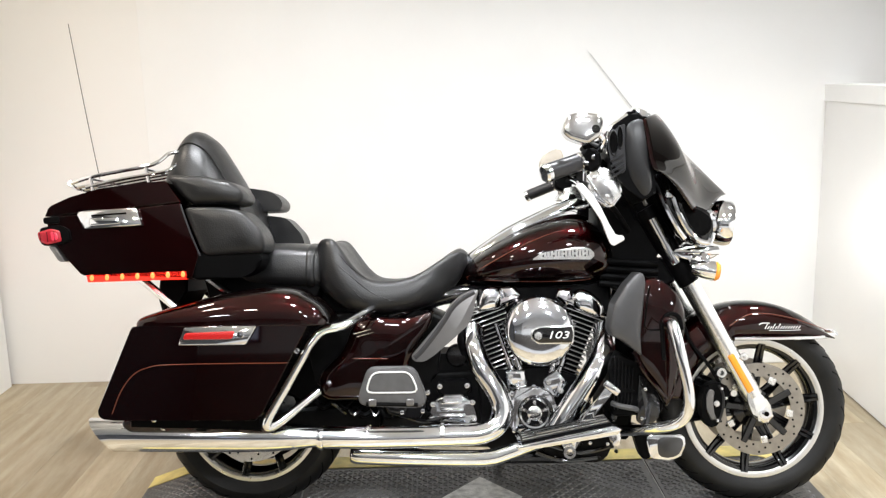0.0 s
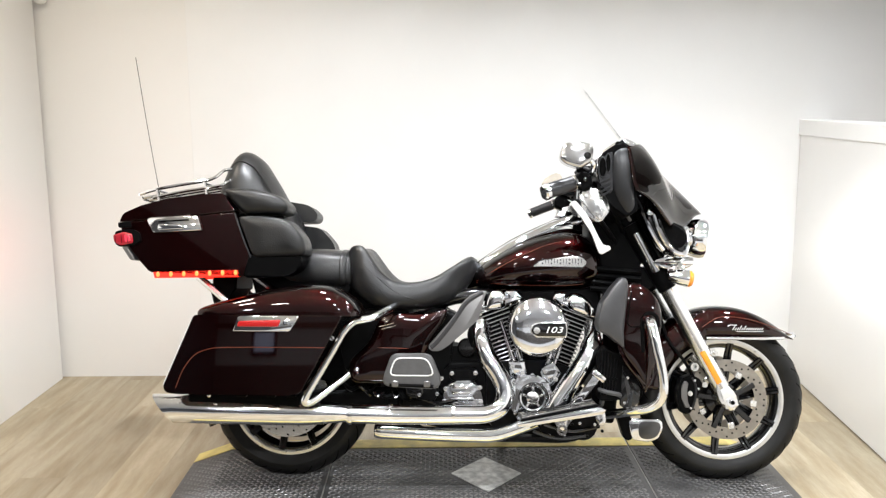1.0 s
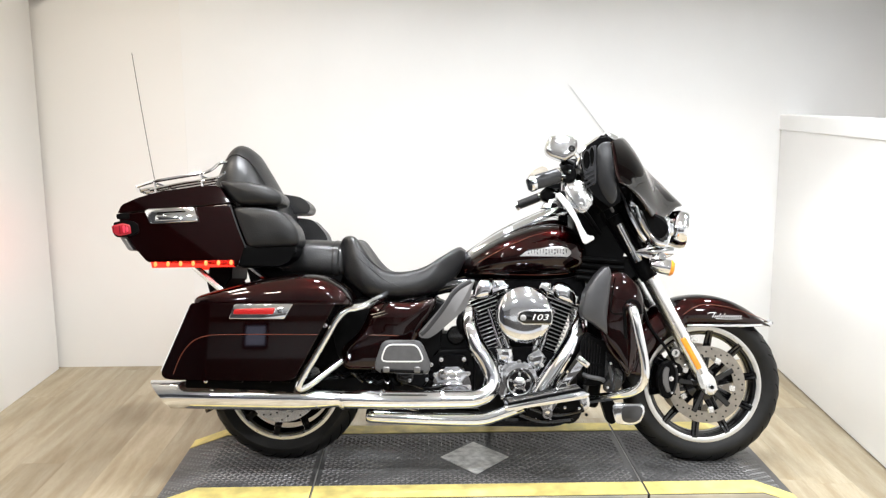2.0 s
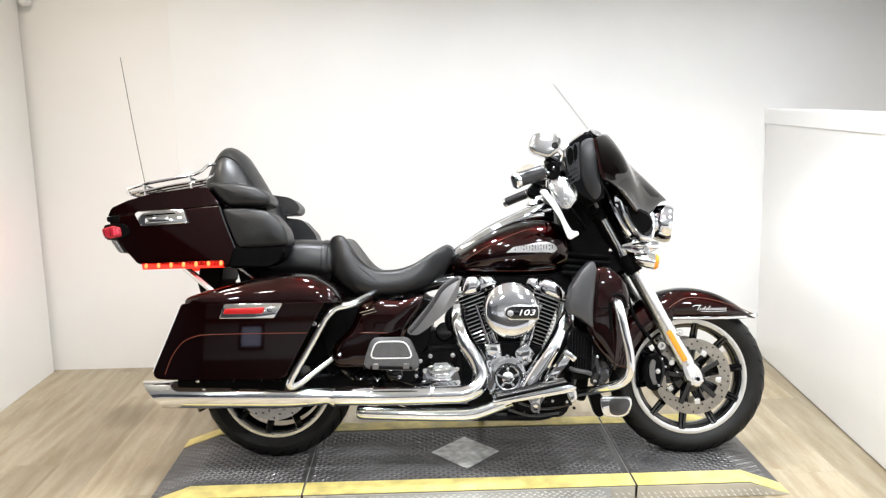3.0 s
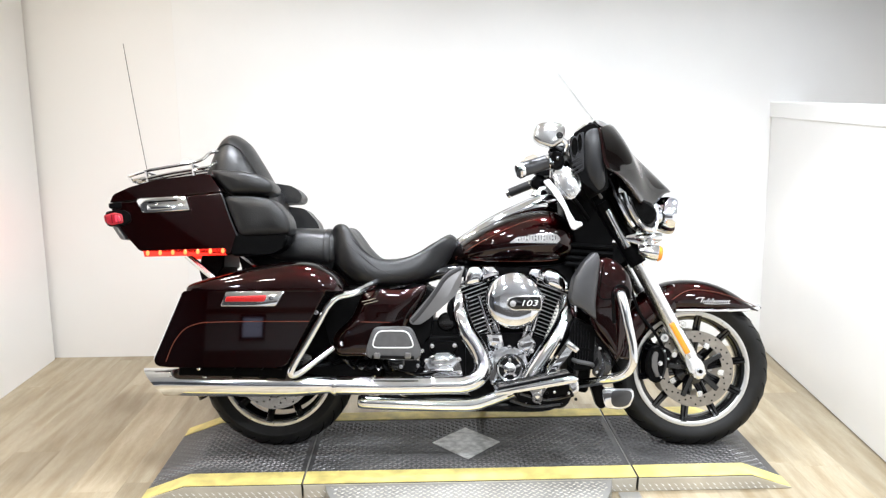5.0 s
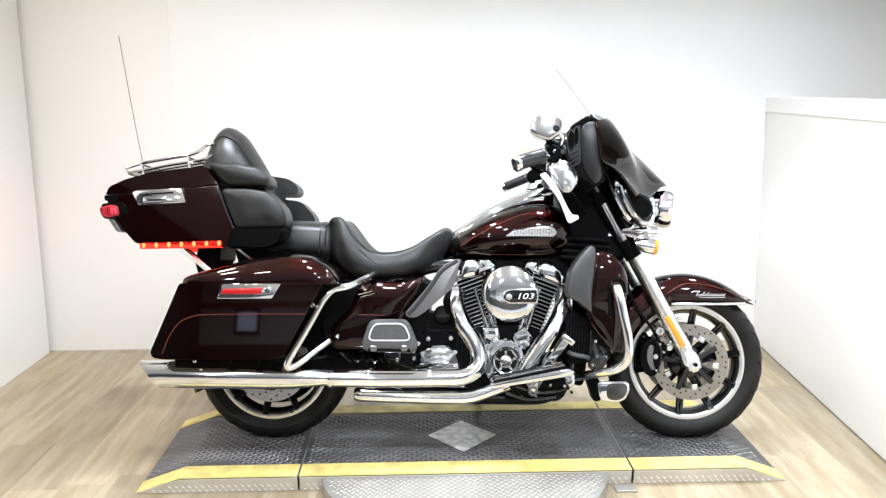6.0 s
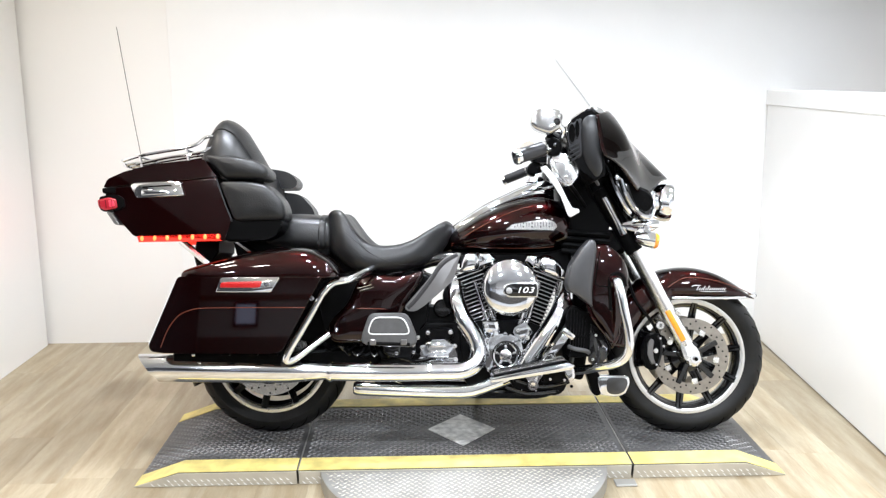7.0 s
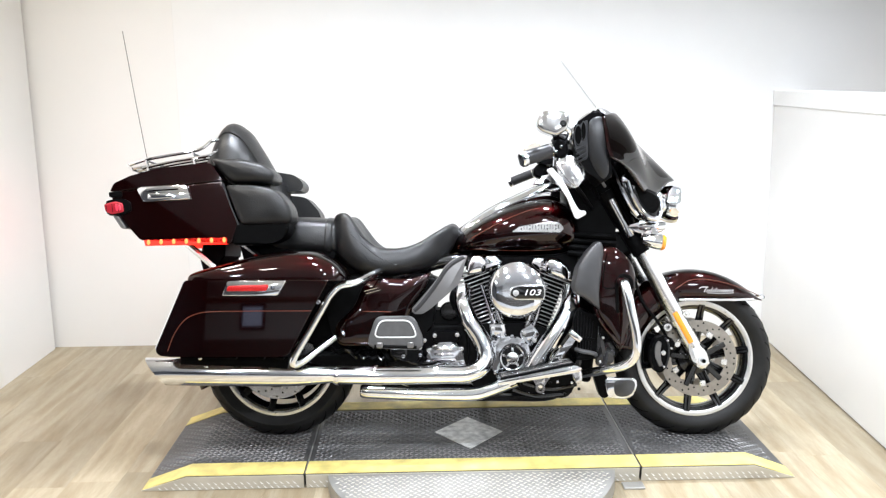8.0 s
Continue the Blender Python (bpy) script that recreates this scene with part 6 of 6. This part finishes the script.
part("headlamp_lens", lathe([(0.071, 0.080), (0.055, 0.090), (0.0, 0.096)], m, 40), HEADLIGHT, hl, "lit clear lens")
part("headlamp_nacelle", prism([(1.40, 0.945), (1.475, 0.945), (1.492, 0.90), (1.48, 0.83), (1.42, 0.80)], -0.085, 0.085, 0.03, 3), CHROME, BIKE, "chrome headlamp nacelle")

# ---- handlebar, grips, levers, mirrors ----
bm = bmesh.new()
bar = [(0.93, -0.425, 1.018), (1.00, -0.395, 1.043), (1.06, -0.36, 1.064), (1.10, -0.27, 1.05), (1.115, -0.16, 0.99), (1.10, -0.08, 0.95), (1.10, 0.08, 0.95), (1.115, 0.16, 0.99), (1.10, 0.27, 1.05), (1.06, 0.36, 1.064), (1.00, 0.395, 1.043), (0.93, 0.425, 1.018)]
add_tube(bm, bar, 0.0125, 12, 6)
MIRROR_OUTLINE = [(0.974, 1.126), (0.976, 1.148), (0.989, 1.174), (1.006, 1.180), (1.040, 1.182), (1.077, 1.174), (1.086, 1.160), (1.085, 1.138), (1.077, 1.114), (1.044, 1.094), (1.030, 1.096), (0.992, 1.109)]
hb = part("handlebar", bm, CHROME, BIKE, "chrome handlebar")
for s in (-1, 1):
    y = lambda v: s * v
    thick = 0.0260 if s < 0 else 0.0200
    part("grip", tube([(0.935, y(0.423), 1.020), (1.035, y(0.375), 1.056)], thick, 16, 0), SATIN, hb, "dark grey grip")
    bm = bmesh.new()
    g0, g1 = Vector((0.920, y(0.430), 1.014)), Vector((1.045, y(0.370), 1.059))
    add_lathe(bm, [(0, 0), (thick - 0.004, 0.002), (thick + 0.002, 0.008), (thick + 0.002, 0.02), (thick, 0.022)], aim(g0, g1), 18)
    part("grip_end", bm, CHROME, hb, "chrome grip end cap")
    part("grip_band", lathe([(thick, -0.004), (thick + 0.003, -0.002), (thick + 0.003, 0.004), (thick, 0.006)], aim(g0.lerp(g1, 0.86), g1), 18), CHROME, hb, "chrome grip band")
    part("switch_housing", prism([(1.02, 1.035), (1.03, 1.085), (1.075, 1.095), (1.095, 1.06), (1.08, 1.02)], y(0.40), y(0.33), 0.012, 3), PLASTIC, hb, "black switch housing")
    part("brake_reservoir", prism([(1.035, 1.092), (1.045, 1.112), (1.105, 1.115), (1.12, 1.095), (1.10, 1.080)], y(0.37), y(0.30), 0.008, 2), PLASTIC, hb, "black fluid reservoir")
    part("switch", box((1.045, y(0.405), 1.045), (0.016, 0.012, 0.012), 0.003, 1), GLOSSBLACK, hb)
    part("switch", box((1.065, y(0.405), 1.062), (0.012, 0.010, 0.014), 0.003, 1), GLOSSBLACK, hb)
    if s < 0:
        part("lever", prism([(1.014, 0.984), (1.034, 0.994), (1.056, 0.968), (1.082, 0.930), (1.106, 0.880), (1.124, 0.838), (1.148, 0.842), (1.154, 0.828), (1.121, 0.810), (1.112, 0.818), (1.086, 0.886), (1.053, 0.938)], y(0.392), y(0.376), 0.005, 2, True, 1), LEVER, hb, "bright polished hand lever")
    perch = part("lever_perch", prism([(1.055, 1.035), (1.098, 1.042), (1.140, 1.016), (1.154, 0.962), (1.124, 0.922), (1.098, 0.926), (1.078, 0.945), (1.062, 0.985)], y(0.362), y(0.31), 0.006, 2, True, 1), ALLOY, BIKE, "satin alloy lever perch")
    part("perch_clamp", prism([(1.072, 0.972), (1.112, 0.948), (1.104, 0.926), (1.066, 0.950)], y(0.374), y(0.35), 0.004, 2, True, 1), CHROME, perch)
    part("perch_tube", tube([(1.048, y(0.37), 1.0), (1.052, y(0.372), 1.035), (1.075, y(0.37), 1.052)], 0.009, 8, 4), CHROME, perch)
    part("perch_bolt", lathe([(0, 0.008), (0.006, 0.007), (0.007, 0)], side_axis(1.102, y(0.362), 1.0) @ Matrix.Rotation(0 if s < 0 else math.pi, 4, "X"), 10), CHROME, perch)
    part("control_cable", tube([(1.10, y(0.33), 1.06), (1.14, y(0.30), 1.02), (1.19, y(0.25), 0.95), (1.23, y(0.16), 0.90)], 0.008, 8, 4), PLASTIC, hb)
    part("control_cable", tube([(1.09, y(0.34), 0.96), (1.14, y(0.29), 0.92), (1.20, y(0.18), 0.86)], 0.009, 8, 4), PLASTIC, hb)
    part("throttle_cable", tube([(1.047, y(0.36), 1.118), (1.100, y(0.375), 1.086), (1.149, y(0.37), 1.024), (1.200, y(0.345), 0.968), (1.235, y(0.28), 0.935)], 0.0062, 8, 5), GREYRUB, hb, "grey sheathed cable")
    part("throttle_cable", tube([(1.075, y(0.35), 1.110), (1.120, y(0.37), 1.066), (1.160, y(0.36), 1.006), (1.205, y(0.33), 0.955)], 0.0050, 8, 5), PLASTIC, hb)
    part("master_cylinder", prism([(1.045, 1.005), (1.062, 1.030), (1.082, 1.026), (1.104, 0.990), (1.128, 0.945), (1.114, 0.925), (1.090, 0.948)], y(0.388), y(0.365), 0.006, 3, True, 1), CHROME_WORN, hb, "chrome master cylinder")
    for cx, cz in ((1.070, 1.008), (1.106, 0.953)):
        part("clamp_bolt", lathe([(0, 0.009), (0.0055, 0.008), (0.0065, 0)], side_axis(cx, y(0.388), cz) @ Matrix.Rotation(0 if s < 0 else math.pi, 4, "X"), 10), ALLOY, hb)
    if s < 0:
        bm = dome(MIRROR_OUTLINE, s, 0.452, 0.020, 0.425, 1, 5.0)
    else:
        bm = prism([(0.972, 1.136), (0.990, 1.170), (1.030, 1.188), (1.052, 1.191), (1.064, 1.178), (1.069, 1.136), (1.046, 1.120), (0.980, 1.108)], y(0.425), y(0.40), 0.006, 3, True, 2)
    # The left mirror is plain beige, with its reflection painted in.
    mir = part("mirror", bm, MIRROR_SHELL if s < 0 else BEIGE, BIKE, "chrome rear-view mirror")
    if s < 0:
        part("mirror_pivot", lathe([(0, 0.014), (0.010, 0.012), (0.014, 0.006), (0.015, 0)], side_axis(1.064, y(0.462), 1.134), 18), GLOSSBLACK, mir, "black pivot boss")
        part("mirror_rim", prism(MIRROR_OUTLINE, y(0.427), y(0.417), 0.002, 1), GLOSSBLACK, mir, "black mirror rim")
    part("mirror_stem", tube([(1.072, y(0.42), 1.130), (1.095, y(0.405), 1.115), (1.088, y(0.375), 1.085)], 0.010, 10, 4), CHROME, mir, "chrome stem")


# light of the headlamp and the tail lamps
def lamp_beam(name, local, toward, power, color, size, flat, blend):
    data = bpy.data.lights.new(name, "SPOT")
    data.energy, data.color, data.spot_size, data.spot_blend, data.shadow_soft_size = power, color, radians(size), blend, 0.03
    ob = new(name, data)
    ob.matrix_world = BIKE.matrix_world @ look(local, toward) @ Matrix.Diagonal((1, flat, 1, 1))


lamp_beam("headlamp_beam", (1.612, 0.0, 0.872), (2.6, 0.0, 0.86), 62.0, (1.0, 0.98, 0.95), 140, 0.22, 1.0)
lamp_beam("tail_lamp_glow", (-0.645, 0.0, 0.86), (-2.0, 0.0, 0.86), 15.0, (1.0, 0.07, 0.045), 130, 0.32, 1.0)

# ---- floor planks ----
def plank_mesh(length, width=0.1802):
    bm = box((0, 0, -0.004), (width, length, 0.008), 0.0003, 1)
    me = bpy.data.meshes.new("plank")
    bm.to_mesh(me)
    bm.free()
    me.materials.append(PLANK)
    return me


rng = random.Random(11)
PLANK_MESH = plank_mesh(1.2181)
x = X0 + 0.09
while x < X1 + 0.1:
    y = Y1 - 0.61 + rng.uniform(-0.9, 0.0) + 1.22
    while y > -3.3:
        ob = new("plank", PLANK_MESH)
        ob.parent = floor
        ob.location = (x, y, 0.0)
        y -= 1.2185
    x += 0.1805
